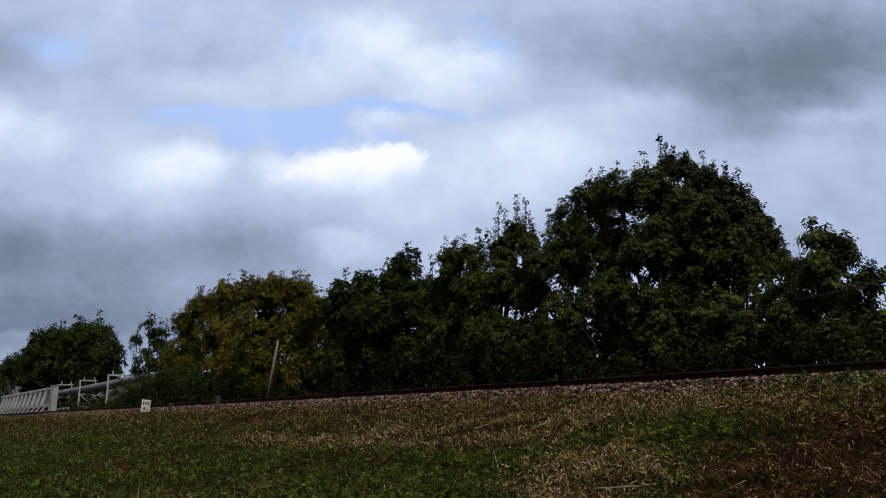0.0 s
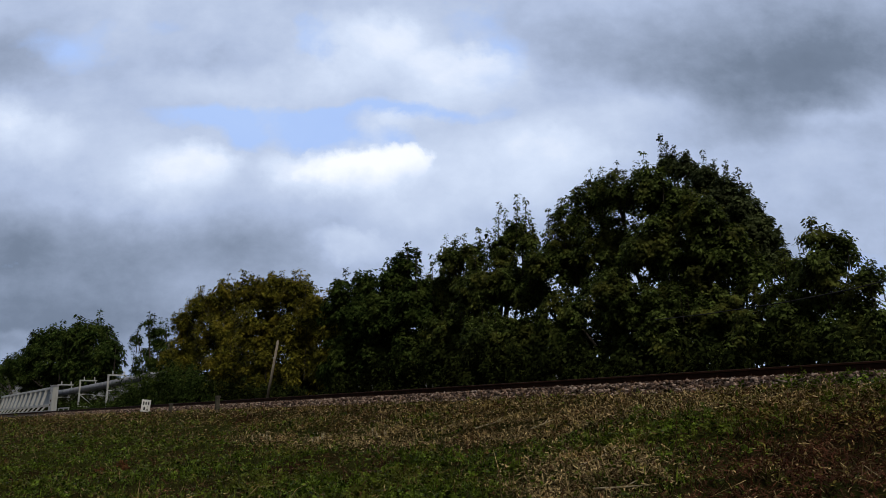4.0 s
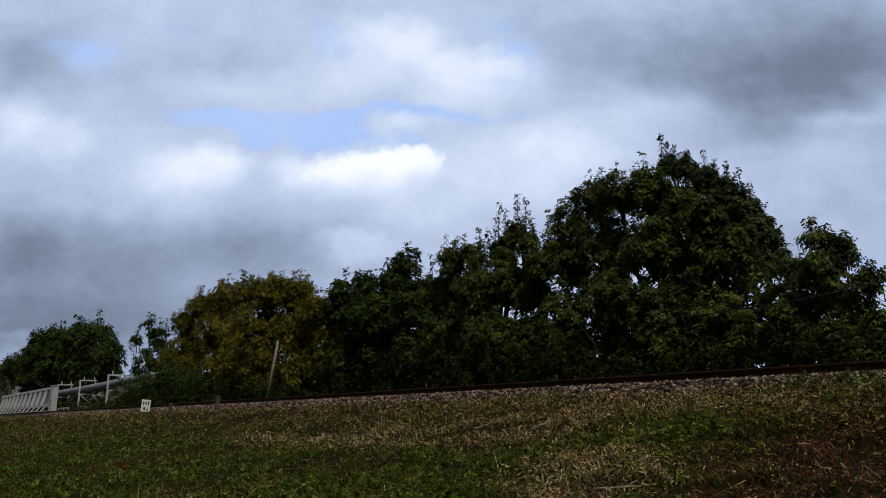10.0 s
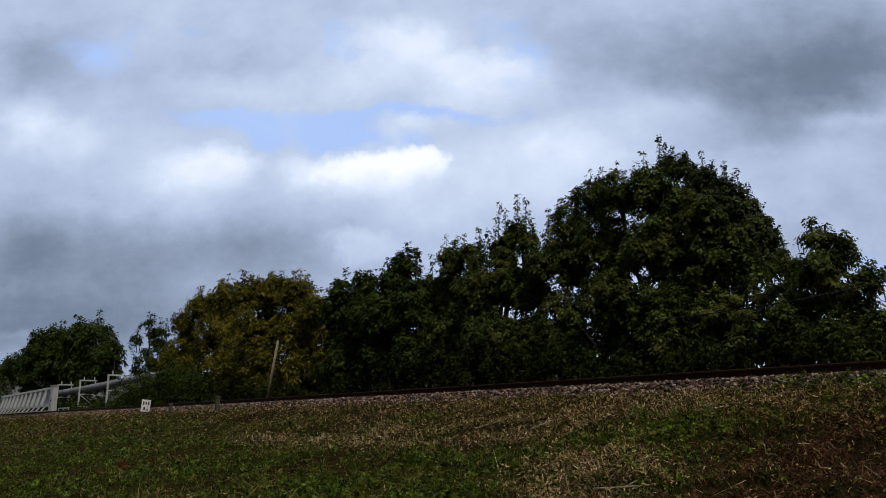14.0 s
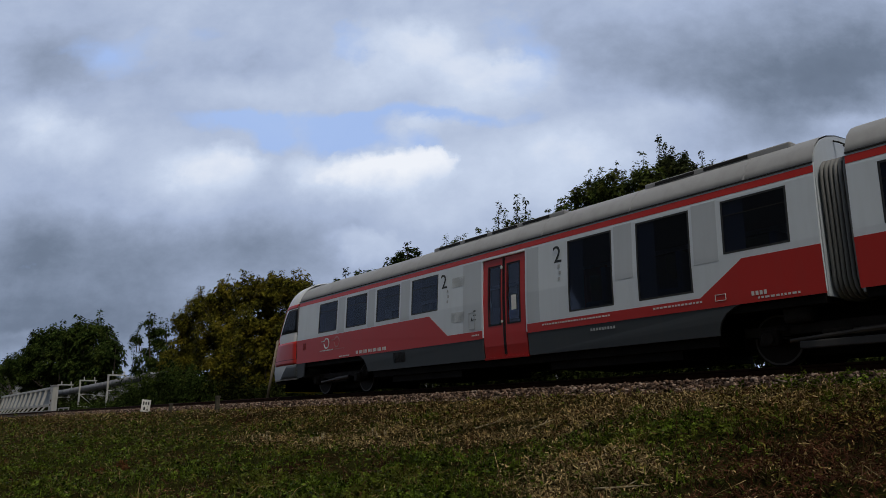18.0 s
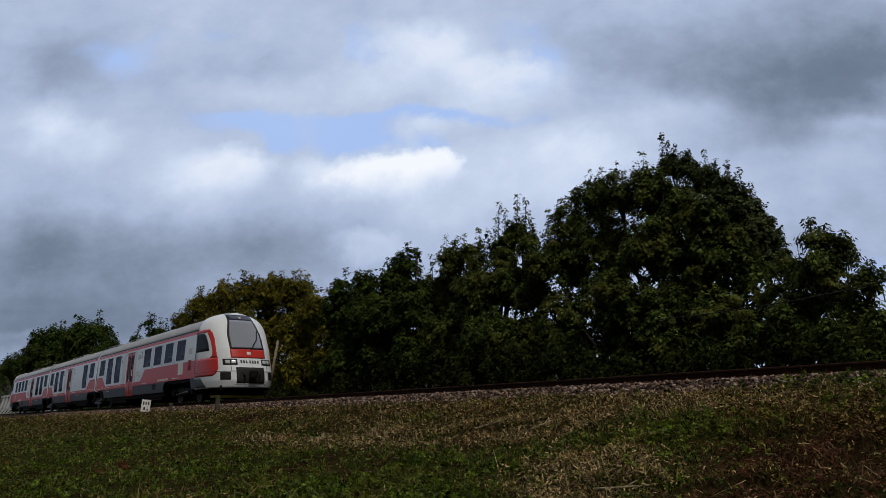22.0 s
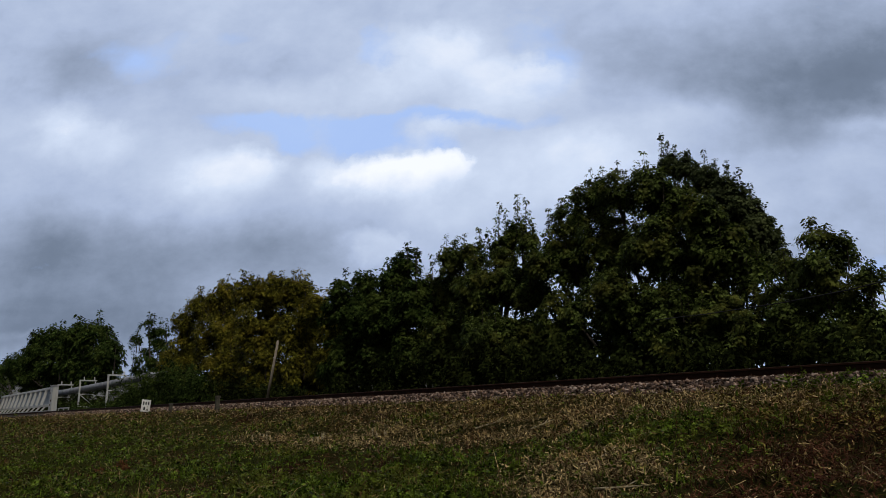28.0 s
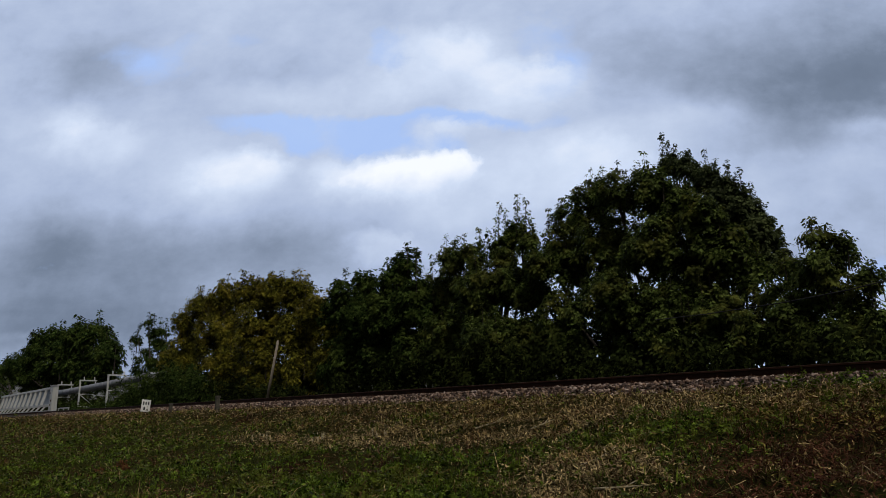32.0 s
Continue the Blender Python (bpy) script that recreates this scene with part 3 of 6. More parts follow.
    for k, (a0, a1) in enumerate(((d0 + 0.005, mid - 0.008), (mid + 0.008, d1 - 0.005))):
        bm = bmesh.new()
        g0, g1, gz0, gz1 = (a0 + 0.20, a1 - 0.12, 1.28, 2.60) if k == 0 else (a0 + 0.12, a1 - 0.20, 1.28, 2.60)
        wall(bm, side, a0, g0, 0.55, 2.795, -0.02, 0.04)
        wall(bm, side, g1, a1, 0.55, 2.795, -0.02, 0.04)
        wall(bm, side, g0, g1, 0.55, gz0, -0.02, 0.04)
        wall(bm, side, g0, g1, gz1, 2.795, -0.02, 0.04)
        leaf = part("door_leaf", bm, DOORRED, train, "closed red sliding door leaf")
        bm = bmesh.new()
        wall(bm, side, g0, g1, gz0, gz1, -0.03, 0.01)
        part("door_pane", bm, GLASS, leaf)
        bm = bmesh.new()
        f = 0.03
        for q in ((g0 - f, g0, gz0 - f, gz1 + f), (g1, g1 + f, gz0 - f, gz1 + f), (g0, g1, gz0 - f, gz0), (g0, g1, gz1, gz1 + f)):
            wall(bm, side, *q, -0.014, 0.012)
        part("door_seal", bm, BLACK, leaf)
        bm = bmesh.new()
        wall(bm, side, a1 - 0.03 if k == 0 else a0, a1 if k == 0 else a0 + 0.03, 0.60, 2.78, -0.012, 0.012)
        part("edge_rubber", bm, BLACK, leaf)
        if k == 1:
            bm = bmesh.new()
            wall(bm, side, (g0 + g1) / 2 - 0.075, (g0 + g1) / 2 + 0.075, 1.55, 1.88, -0.022, 0.006)
            part("notice", bm, PLATE, leaf, "white paper notice behind the door glass")
        else:
            bm = disc(bmesh.new(), (a1 - 0.06, side * (half_width(1.30) - 0.01), 1.32), 0.028, 0.03, 14, 0.006)
            part("push_button", bm, PALE, leaf, "pale round door button")
            bm = disc(bmesh.new(), (a1 - 0.06, side * (half_width(2.55) - 0.012), 2.56), 0.04, 0.025, 14, 0.006)
            part("signal_lamp", bm, PALE, leaf)


def car_body(car, k):
    c0, c1 = car[0], car[1]
    for side in (-1, 1):
        side_wall(car, side)
    # roof shell
    prof = [(-y, z) for y, z in ROOFLINE] + [(y, z) for y, z in ROOFLINE[-2::-1]]
    inner = [(y * 0.955, z - 0.06) for y, z in prof]
    n = max(2, int((c1 - c0) / 1.0))
    bm = bmesh.new()
    rings = []
    for i in range(n + 1):
        a = c0 + (c1 - c0) * i / n
        rings.append(([bm.verts.new((a, y, z)) for y, z in prof], [bm.verts.new((a, y, z)) for y, z in inner]))
    for (o0, i0), (o1, i1) in zip(rings, rings[1:]):
        for j in range(len(prof) - 1):
            bm.faces.new((o0[j], o1[j], o1[j + 1], o0[j + 1]))
            bm.faces.new((i0[j], i0[j + 1], i1[j + 1], i1[j]))
        for j in (0, len(prof) - 1):
            bm.faces.new((o0[j], i0[j], i1[j], o1[j]))
    bmesh.ops.recalc_face_normals(bm, faces=bm.faces)
    roof = part("roof", bm, ROOF, train, "dusty grey curved roof", True)
    # seams across the roof sheets
    a = c0 + 1.9
    while a < c1 - 0.8:
        bm = bmesh.new()
        for (y0, z0), (y1, z1) in zip(prof, prof[1:]):
            v = [bm.verts.new((aa, y, z + 0.008)) for aa, y, z in ((a, y0, z0), (a + 0.035, y0, z0), (a + 0.035, y1, z1), (a, y1, z1))]
            bm.faces.new(v)
            w_ = [bm.verts.new((aa, y, z - 0.01)) for aa, y, z in ((a, y0, z0), (a + 0.035, y0, z0), (a + 0.035, y1, z1), (a, y1, z1))]
            for i in range(4):
                bm.faces.new((v[i], w_[i], w_[(i + 1) % 4], v[(i + 1) % 4]))
        part("roof_seam", bm, ROOF, roof)
        a += 2.35
    # floor, ceiling and end walls
    part("floor_pan", boxes((c0 + 0.05, c1 - 0.05, -1.36, 1.36, 0.86, 1.0)), UNDER, train)
    part("ceiling_panel", boxes((c0 + 0.06, c1 - 0.06, -1.29, 1.29, 2.86, 2.89)), INSIDE, train)
    for a in (c0, c1):
        if abs(a) < 20:
            s = 0.03 if a == c0 else -0.03
            bm = bmesh.new()
            ring = [(-1.36, 0.95), (1.36, 0.95)] + [(y * 0.97, z - 0.015) for y, z in ROOFLINE] + [(-y * 0.97, z - 0.015) for y, z in ROOFLINE[-2::-1]]
            f0 = [bm.verts.new((a, y, z)) for y, z in ring]
            f1 = [bm.verts.new((a + s, y, z)) for y, z in ring]
            bm.faces.new(f0)
            bm.faces.new(f1[::-1])
            for i in range(len(ring)):
                bm.faces.new((f0[i], f1[i], f1[(i + 1) % len(ring)], f0[(i + 1) % len(ring)]))
            bmesh.ops.recalc_face_normals(bm, faces=bm.faces)
            part("end_wall", bm, PANEL, train, "light grey car end")
    # equipment below the floor
    s0, s1 = car[7]
    part("underframe", boxes((s0 + 0.1, s1 - 0.1, -1.25, 1.25, 0.36, 0.86), (s0 + 0.9, s0 + 3.9, -1.15, 1.15, 0.20, 0.40), (s1 - 4.1, s1 - 0.9, -1.15, 1.15, 0.20, 0.40)), UNDER, train, "black underframe with equipment boxes")
    # seats
    for a in car[2] + car[3] + car[4]:
        for y in (-0.85, 0.85):
            bm = boxes((a + 0.28, a + 0.75, y - 0.42, y + 0.42, 1.35, 1.47), (a + 0.72, a + 0.86, y - 0.42, y + 0.42, 1.40, 2.12), bevel=0.03)
            part("passenger_seat", bm, SEATBLUE, train, "dark blue seat pair")


for k, car in enumerate(CARS):
    car_body(car, k)

# class numerals and small markings on the near side
for a, z in ((-17.06, 2.43), (-13.2, 2.43), (-2.05, 2.43), (1.3, 2.43), (13.25, 2.43), (16.95, 2.43)):
    t_ = lettering("class_numeral", "2", 0.50, INK, train, pose(a, -(half_width(2.6) + 0.012), z - 0.06, 90 + 2.6, 0, 0), "dark numeral two")
lettering("faded_numeral", "2", 0.50, PANEL, train, pose(-1.52, -(half_width(2.6) + 0.012), 2.40, 90 + 2.6, 0, 0), "faint second numeral two")
for a0, a1, z in ((-21.23, -19.63, 1.05), (-5.0, -3.6, 1.05), (19.85, 21.45, 1.05)):
    bars(-1, a0, a1, z, 0.09, PALE, train, "running_mark")
for a0, a1, z in ((-16.0, -15.75, 1.08), (-13.7, -11.9, 1.10), (-10.9, -9.9, 1.10), (-2.6, -1.9, 1.08), (0.9, 2.4, 1.09), (3.4, 4.6, 1.10), (8.0, 8.7, 1.04), (9.7, 11.0, 1.08), (12.2, 13.3, 1.10),
                  (17.3, 18.1, 1.04), (22.0, 23.0, 1.07), (-22.2, -21.6, 1.03), (-8.9, -8.2, 1.04), (6.4, 7.0, 1.08)):
    bars(-1, a0, a1, z, 0.032, PALE, train, "small_mark")
for a in (-9.65, 5.32, 11.9, -1.4):
    bm = bmesh.new()
    for q in ((a, a + 0.2, 1.09, 1.10), (a, a + 0.2, 1.19, 1.20), (a, a + 0.01, 1.10, 1.19), (a + 0.19, a + 0.2, 1.10, 1.19)):
        wall(bm, -1, *q, 0.009, 0.006)
    part("marking_frame", bm, PALE, train)
for a in (-15.9, -1.45, 1.05 + 0.6, 13.9, 15.95):
    for dz in (0.0, 0.10, 0.20):
        bm = bmesh.new()
        wall(bm, -1, a - 0.03, a + 0.05, 1.45 + dz, 1.48 + dz, 0.007, 0.005)
        part("pictogram", bm, INK, train)
for a in (-16.95, -13.2, -1.75, 1.15, 13.25, 16.5):
    for i, dz in enumerate((0.0, 0.13, 0.27)):
        bm = bmesh.new()
        wall(bm, -1, a + 0.03 * (i % 2), a + 0.03 * (i % 2) + 0.06, 1.98 + dz, 2.05 + dz, 0.007, 0.005)
        part("service_mark", bm, LOUVRE, train)


def louvre(a, z, n, mat, name, w=0.5, h=0.24):
    bm = bmesh.new()
    for i in range(n):
        x = a + w * i / n
        wall(bm, -1, x, x + w / n * 0.45, z, z + h, 0.006, 0.006)
    part(name, bm, mat, train, "upright louvre slots")


for a in (-16.75, 16.25):
    louvre(a, 2.33, 12, LOUVRE, "vent_grille")
    louvre(a, 1.47, 12, LOUVRE, "vent_grille")
louvre(24.1, 2.05, 12, LOUVRE, "vent_grille", 0.42, 0.26)
louvre(24.1, 1.35, 12, DARKRED, "vent_grille", 0.42, 0.44)
louvre(-24.55, 1.40, 8, DARKRED, "vent_grille", 0.22, 0.22)
for a in (-19.3, 19.05):
    louvre(a, 0.68, 10, BLACK, "skirt_grille", 0.55, 0.26)
bm = bmesh.new()
wall(bm, -1, 22.8, 23.45, 1.22, 1.77, 0.006, 0.006)
part("pasted_sheet", bm, PLATE, train, "white rectangle on the red band")
# round emblem near the leading cab, as a plain ring and bar, and a fainter second one
for a, ink, words in ((-22.98, PALE, "pale ring emblem"), (-22.35, GHOST, "fainter second ring emblem")):
    bm = bmesh.new()
    for i in range(20):
        if 8 <= i <= 9:
            continue
        t0, t1 = i * math.pi / 10, (i + 1) * math.pi / 10
        slab(bm, -1, [(a + 0.13 * math.cos(t0), 1.5 + 0.13 * math.sin(t0)), (a + 0.17 * math.cos(t0), 1.5 + 0.17 * math.sin(t0)), (a + 0.17 * math.cos(t1), 1.5 + 0.17 * math.sin(t1)), (a + 0.13 * math.cos(t1), 1.5 + 0.13 * math.sin(t1))], 0.010, 0.006)
    slab(bm, -1, [(a - 0.32, 1.56), (a - 0.1, 1.56), (a - 0.1, 1.59), (a - 0.32, 1.585)], 0.010, 0.006)
    part("emblem", bm, ink, train, words)
for a0, a1 in ((2.2, 2.75), (2.95, 3.3), (10.2, 10.8), (-12.4, -11.8)):
    bars(-1, a0, a1, 0.86, 0.05, LOUVRE, train, "skirt_mark", -0.001)
for a0 in (5.95, -9.0, 9.15):
    bars(-1, a0, a0 + 0.26, 1.10, 0.07, PALE, train, "warning_sign")
bars(-1, -23.4, -22.55, 1.27, 0.035, PALE, train, "small_mark")
bars(-1, -22.5, -21.9, 1.27, 0.030, GHOST, train, "ghost_mark")
# small framed hatches beside the louvres
for a in (16.76, -16.10):
    bm = bmesh.new()
    for q in ((a, a + 0.22, 1.24, 1.255), (a, a + 0.22, 1.625, 1.64), (a, a + 0.015, 1.255, 1.625), (a + 0.205, a + 0.22, 1.255, 1.625)):
        wall(bm, -1, *q, 0.009, 0.008)
    hatch = part("hatch_frame", bm, LOUVRE, train, "thin frame of a small hatch")
    bm = bmesh.new()
    slab(bm, -1, [(a + 0.07, 1.44), (a + 0.15, 1.44), (a + 0.11, 1.53)], 0.010, 0.006)
    part("hatch_sign", bm, INK, hatch)


def roof_unit(a0, a1):
    bm = boxes((a0, a1, -1.02, 1.02, 3.48, 3.61), bevel=0.03)
    u = part("roof_unit", bm, ROOF, train, "grey roof equipment cover with dark grilles")
    a = a0 + 0.25
    while a + 0.9 < a1:
        for s in (-1, 1):
            bm = boxes((a, a + 0.85, s * 1.02 - 0.010, s * 1.02 + 0.010, 3.525, 3.585))
            g = part("roof_grille", bm, BLACK, u, "dark roof grille")
        a += 1.05


roof_unit(-18.0, -13.3)
roof_unit(-11.2, -8.3)
roof_unit(-1.6, 2.5)
roof_unit(8.3, 11.2)
roof_unit(13.0, 14.6)
for a in (-22.2, -6.4, 6.4, 22.0):
    bm = tube(bmesh.new(), [(a, -0.75, 3.58), (a, -0.75, 3.64)], 0.035, 10)
    part("roof_vent", bm, ROOF, train)


def cab(s):
    full = lambda z: 0.0
    full_hi = lambda z: math.pi
    nose_patch(s, 0.50, CAB_TOP, full, full_hi, 0.0, MASK, "cab_mask", train, "rounded white cab front", 56, 60, 0.05)
    bm = boxes((min(s * 24.98, s * 25.02), max(s * 24.98, s * 25.02), -1.43, 1.43, 1.0, 2.9))
    part("cab_bulkhead", bm, INSIDE, train)
    for far in (False, True):
        A = lambda pts: (lambda z: th_of_a(z, float(np.interp(z, [p[0] for p in pts], [p[1] for p in pts]))))
        zero = lambda z: 0.0
        nose_patch(s, 0.99, 1.74, zero, A(((0.99, 26.78), (1.08, 26.98), (1.3, 27.05), (1.74, 26.90))), 0.005, RED, "cab_red_side", train, "red cab side", 10, 16, 0.02, far)
        nose_patch(s, 1.744, 2.88, A(((1.74, 26.42), (1.85, 26.58), (2.1, 26.52), (2.5, 26.28), (2.88, 25.95))), A(((1.74, 26.90), (2.1, 26.72), (2.6, 26.45), (2.88, 26.22))), 0.005, RED, "cab_red_arc", train, "", 14, 6, 0.02, far)
        nose_patch(s, 2.865, 2.985, zero, A(((2.865, 26.2), (2.985, 26.05))), 0.006, RED, "cab_red_top", train, "", 3, 14, 0.02, far)
        win = nose_patch(s, 2.05, 2.83, lambda z: 0.0, A(((2.05, 26.36), (2.4, 26.16), (2.7, 25.93), (2.83, 25.72))), 0.006, BLACK, "cab_window", train, "black-framed driver's side window", 12, 14, 0.02, far)
        nose_patch(s, 2.10, 2.78, A(((2.05, 25.10), (2.83, 25.10))), A(((2.05, 26.26), (2.4, 26.08), (2.7, 25.87), (2.83, 25.68))), 0.010, GLASS, "cab_pane", win, "", 10, 12, 0.006, far)
        nose_patch(s, 0.54, 0.96, zero, A(((0.54, 26.28), (0.96, 25.7))), 0.006, SKIRT, "cab_skirt", train, "dark grey cab skirt", 5, 10, 0.02, far)
        Y = lambda y: (lambda z: th_of_y(z, y))
        lamp = nose_patch(s, 1.43, 1.68, Y(-1.03), Y(-0.52), 0.010, BLACK, "headlight", train, "headlight cluster in a black surround", 5, 8, 0.03, far)
        for y0, y1 in ((-0.95, -0.80), (-0.75, -0.58)):
            nose_patch(s, 1.48, 1.63, Y(y0), Y(y1), 0.016, LENS, "lens", lamp, "clear lamp lens", 4, 4, 0.008, far)
        nose_patch(s, 0.82, 1.14, Y(-1.12), Y(-0.80), 0.008, BLACK, "corner_panel", train, "black corner panel", 6, 8, 0.03, far)
        nose_patch(s, 1.155, 1.17, zero, Y(-0.60), 0.007, BLACK, "seam", train, "", 2, 20, 0.01, far)
        nose_patch(s, 1.17, 1.42, Y(-0.78), Y(-0.765), 0.007, BLACK, "seam", train, "", 4, 2, 0.01, far)
    nose_patch(s, 2.10, 3.70, lambda z: th_of_y(z, -0.75 + 0.20 * float(smoothstep(2.6, 3.7, z))), lambda z: th_of_y(z, 0.75 - 0.20 * float(smoothstep(2.6, 3.7, z))), 0.006, BLACK, "windscreen_frame", train, "black windscreen surround", 22, 22, 0.02)
    scr = nose_patch(s, 2.15, 3.42, lambda z: th_of_y(z, -0.665 + 0.20 * float(smoothstep(2.6, 3.7, z))), lambda z: th_of_y(z, 0.665 - 0.20 * float(smoothstep(2.6, 3.7, z))), 0.012, SCREENTOP, "windscreen", train, "large sloping windscreen", 18, 20, 0.006)
    top = nose_patch(s, 3.44, 3.64, lambda z: th_of_y(z, -0.48), lambda z: th_of_y(z, 0.48), 0.012, DISPLAY, "display_panel", train, "dark destination display", 5, 12, 0.006)
    nose_patch(s, 3.51, 3.57, lambda z: th_of_y(z, -0.05), lambda z: th_of_y(z, 0.05), 0.020, LENS, "upper_lamp", top, "small round upper lamp", 3, 4, 0.01)
    nose_patch(s, 1.72, 2.096, lambda z: th_of_y(z, -0.75), lambda z: th_of_y(z, 0.75), 0.006, RED, "red_apron", train, "red panel below the windscreen", 6, 14, 0.02)
    nose_patch(s, 1.85, 1.99, lambda z: th_of_y(z, -0.09), lambda z: th_of_y(z, 0.09), 0.010, PALE, "emblem", train, "pale emblem on the red panel", 4, 4, 0.006)
    nose_patch(s, 0.66, 1.33, lambda z: th_of_y(z, -0.60), lambda z: th_of_y(z, 0.60), 0.008, BLACK, "coupler_recess", train, "black recess round the coupler", 8, 12, 0.04)
    nose_patch(s, 0.64, 0.66, lambda z: th_of_y(z, -0.66), lambda z: th_of_y(z, 0.66), 0.012, PANEL, "recess_lip", train, "", 1, 12, 0.04)
    # running number, as bars
    for y in (-0.36, -0.25, -0.14, 0.02, 0.13, 0.24, 0.36):
        nose_patch(s, 1.50, 1.62, (lambda y: lambda z: th_of_y(z, y))(y - 0.035), (lambda y: lambda z: th_of_y(z, y))(y + 0.035), 0.008, INK, "running_number", train, "", 2, 2, 0.006)
    # wiper
    bm = bmesh.new()
    p = [nose_point(s, z, th_of_y(z, y), 0.05) for z, y in ((2.06, 0.10), (2.30, 0.25), (2.52, 0.42))]
    tube(bm, p, 0.016, 6)
    p = [nose_point(s, z, th_of_y(z, y), 0.035) for z, y in ((2.22, 0.22), (2.55, 0.46), (2.95, 0.58))]
    tube(bm, p, 0.022, 6)
    part("wiper", bm, BLACK, scr, "black windscreen wiper")
    for side in (-1, 1):
        bm = bmesh.new()
        wall(bm, side, *sorted((s * 24.985, s * 25.01)), 1.15, 3.03, 0.008, 0.02)
        part("cab_joint", bm, BLACK, train, "dark joint between cab and car")
        bm = bmesh.new()
        slab(bm, side, sorted([(s * 24.55, 0.56), (s * 25.0, 0.52)]) + sorted([(s * 25.0, 0.99), (s * 24.40, 0.99)], reverse=True), 0.0, 0.04)
        part("cab_skirt_end", bm, SKIRT, train)
    # coupler and plough
    bm = bmesh.new()
    tube(bm, [(s * 27.1, 0, 1.03), (s * 27.85, 0, 1.03)], 0.10, 12)
    box(bm, *sorted((s * 27.8, s * 27.96)), -0.16, 0.16, 0.88, 1.18, 0.02)
    for y in (-0.36, 0.36):
        tube(bm, [(s * 27.5, y, 1.15), (s * 27.78, y * 0.9, 0.98), (s * 27.74, y * 0.8, 0.80)], 0.03, 6)
    part("coupler", bm, UNDER, train, "dark steel coupler")
    bm = bmesh.new()
    prof = [(25.5, 1.18), (26.3, 1.18), (26.72, 0.98), (26.85, 0.0), (26.72, -0.98), (26.3, -1.18), (25.5, -1.18)]
    lower = [bm.verts.new((s * a, y, 0.16)) for a, y in prof]
    upper = [bm.verts.new((s * (a - 0.1), y, 0.52)) for a, y in prof]
    for i in range(len(prof) - 1):
        bm.faces.new((lower[i], lower[i + 1], upper[i + 1], upper[i]))
    bmesh.ops.solidify(bm, geom=bm.faces[:], thickness=0.03)
    pl = part("plough", bm, UNDER, train, "black rail guard with a yellow edge")
    bm = bmesh.new()
    for (a0, y0), (a1, y1) in zip(prof[1:-2], prof[2:-1]):
        v = [bm.verts.new((s * (a + 0.012), y, z)) for a, y, z in ((a0, y0, 0.12), (a1, y1, 0.12), (a1, y1, 0.21), (a0, y0, 0.21))]
        bm.faces.new(v)
    bmesh.ops.solidify(bm, geom=bm.faces[:], thickness=0.02)
    part("warning_edge", bm, YELLOW, pl, "yellow lower edge")
    part("cab_underframe", boxes((*sorted((s * 25.6, s * 27.2)), -1.1, 1.1, 0.42, 0.60)), UNDER, train)


# opaque glass; its pale blue-grey base stands in for reflected sky
m = Nodes("windscreen_sky_reflection")
m.set(Base_Color=m.mix(m.noise(0.7, 2), (0.20, 0.22, 0.27), (0.30, 0.32, 0.37)), Roughness=0.06)
SCREENTOP = m.mat
m = Nodes("dark_display_glass")
m.set(Base_Color=m.mix(m.noise(3.0, 2), (0.02, 0.022, 0.03), (0.035, 0.037, 0.045)), Roughness=0.1)
DISPLAY = m.mat
m = Nodes("lamp_lens")
m.set(Base_Color=m.mix(m.noise(20.0, 2), (0.55, 0.56, 0.58), (0.75, 0.76, 0.78)), Roughness=0.12, Metallic=0.3)
LENS = m.mat
cab(-1)
cab(1)


def gangway(a0, a1):
    n = 6
    for i in range(n):
        x0 = a0 + (a1 - a0) * i / n
        x1 = a0 + (a1 - a0) * (i + 1) / n
        bm = bmesh.new()
        rings = []
        for x, g in ((x0 + 0.008, 0.0), ((x0 + x1) / 2 - 0.02, 0.05), ((x0 + x1) / 2 + 0.02, 0.05), (x1 - 0.008, 0.0)):
            hw, lo, hi, r = 1.24 + g, 0.96 - g, 3.06 + g, 0.30
            pts = []
            for cxx, cz, t0 in ((hw - r, hi - r, 0), (-hw + r, hi - r, 90), (-hw + r, lo + r, 180), (hw - r, lo + r, 270)):
                for d in (0, 30, 60, 90):
                    t = radians(t0 + d)
                    pts.append(bm.verts.new((x, cxx + r * math.cos(t), cz + r * math.sin(t))))
            rings.append(pts)
        for p, q in zip(rings, rings[1:]):
            for j in range(len(p)):
                bm.faces.new((p[j], p[(j + 1) % len(p)], q[(j + 1) % len(p)], q[j]))
        bm.faces.new(rings[0])
        bm.faces.new(rings[-1][::-1])
        bmesh.ops.recalc_face_normals(bm, faces=bm.faces)
        part("bellows_fold", bm, BELLOWS, train, "grey rubber bellows fold", True)
    bm = bmesh.new()
    for y in (-0.55, -0.2):
        p = [(a0 - 0.15, y, 3.62), (a0 + 0.05, y, 3.52), ((a0 + a1) / 2, y, 3.40), (a1 - 0.05, y, 3.52), (a1 + 0.15, y, 3.62)]
        tube(bm, p, 0.015, 6)
    part("jumper_cable", bm, BLACK, train, "black cable over the gangway")


BELLOWS = paint("bellows_rubber", (0.22, 0.225, 0.23), 0.6, 0.45, (0.05, 0.05, 0.05))
gangway(-7.80, -7.38)
gangway(7.38, 7.80)


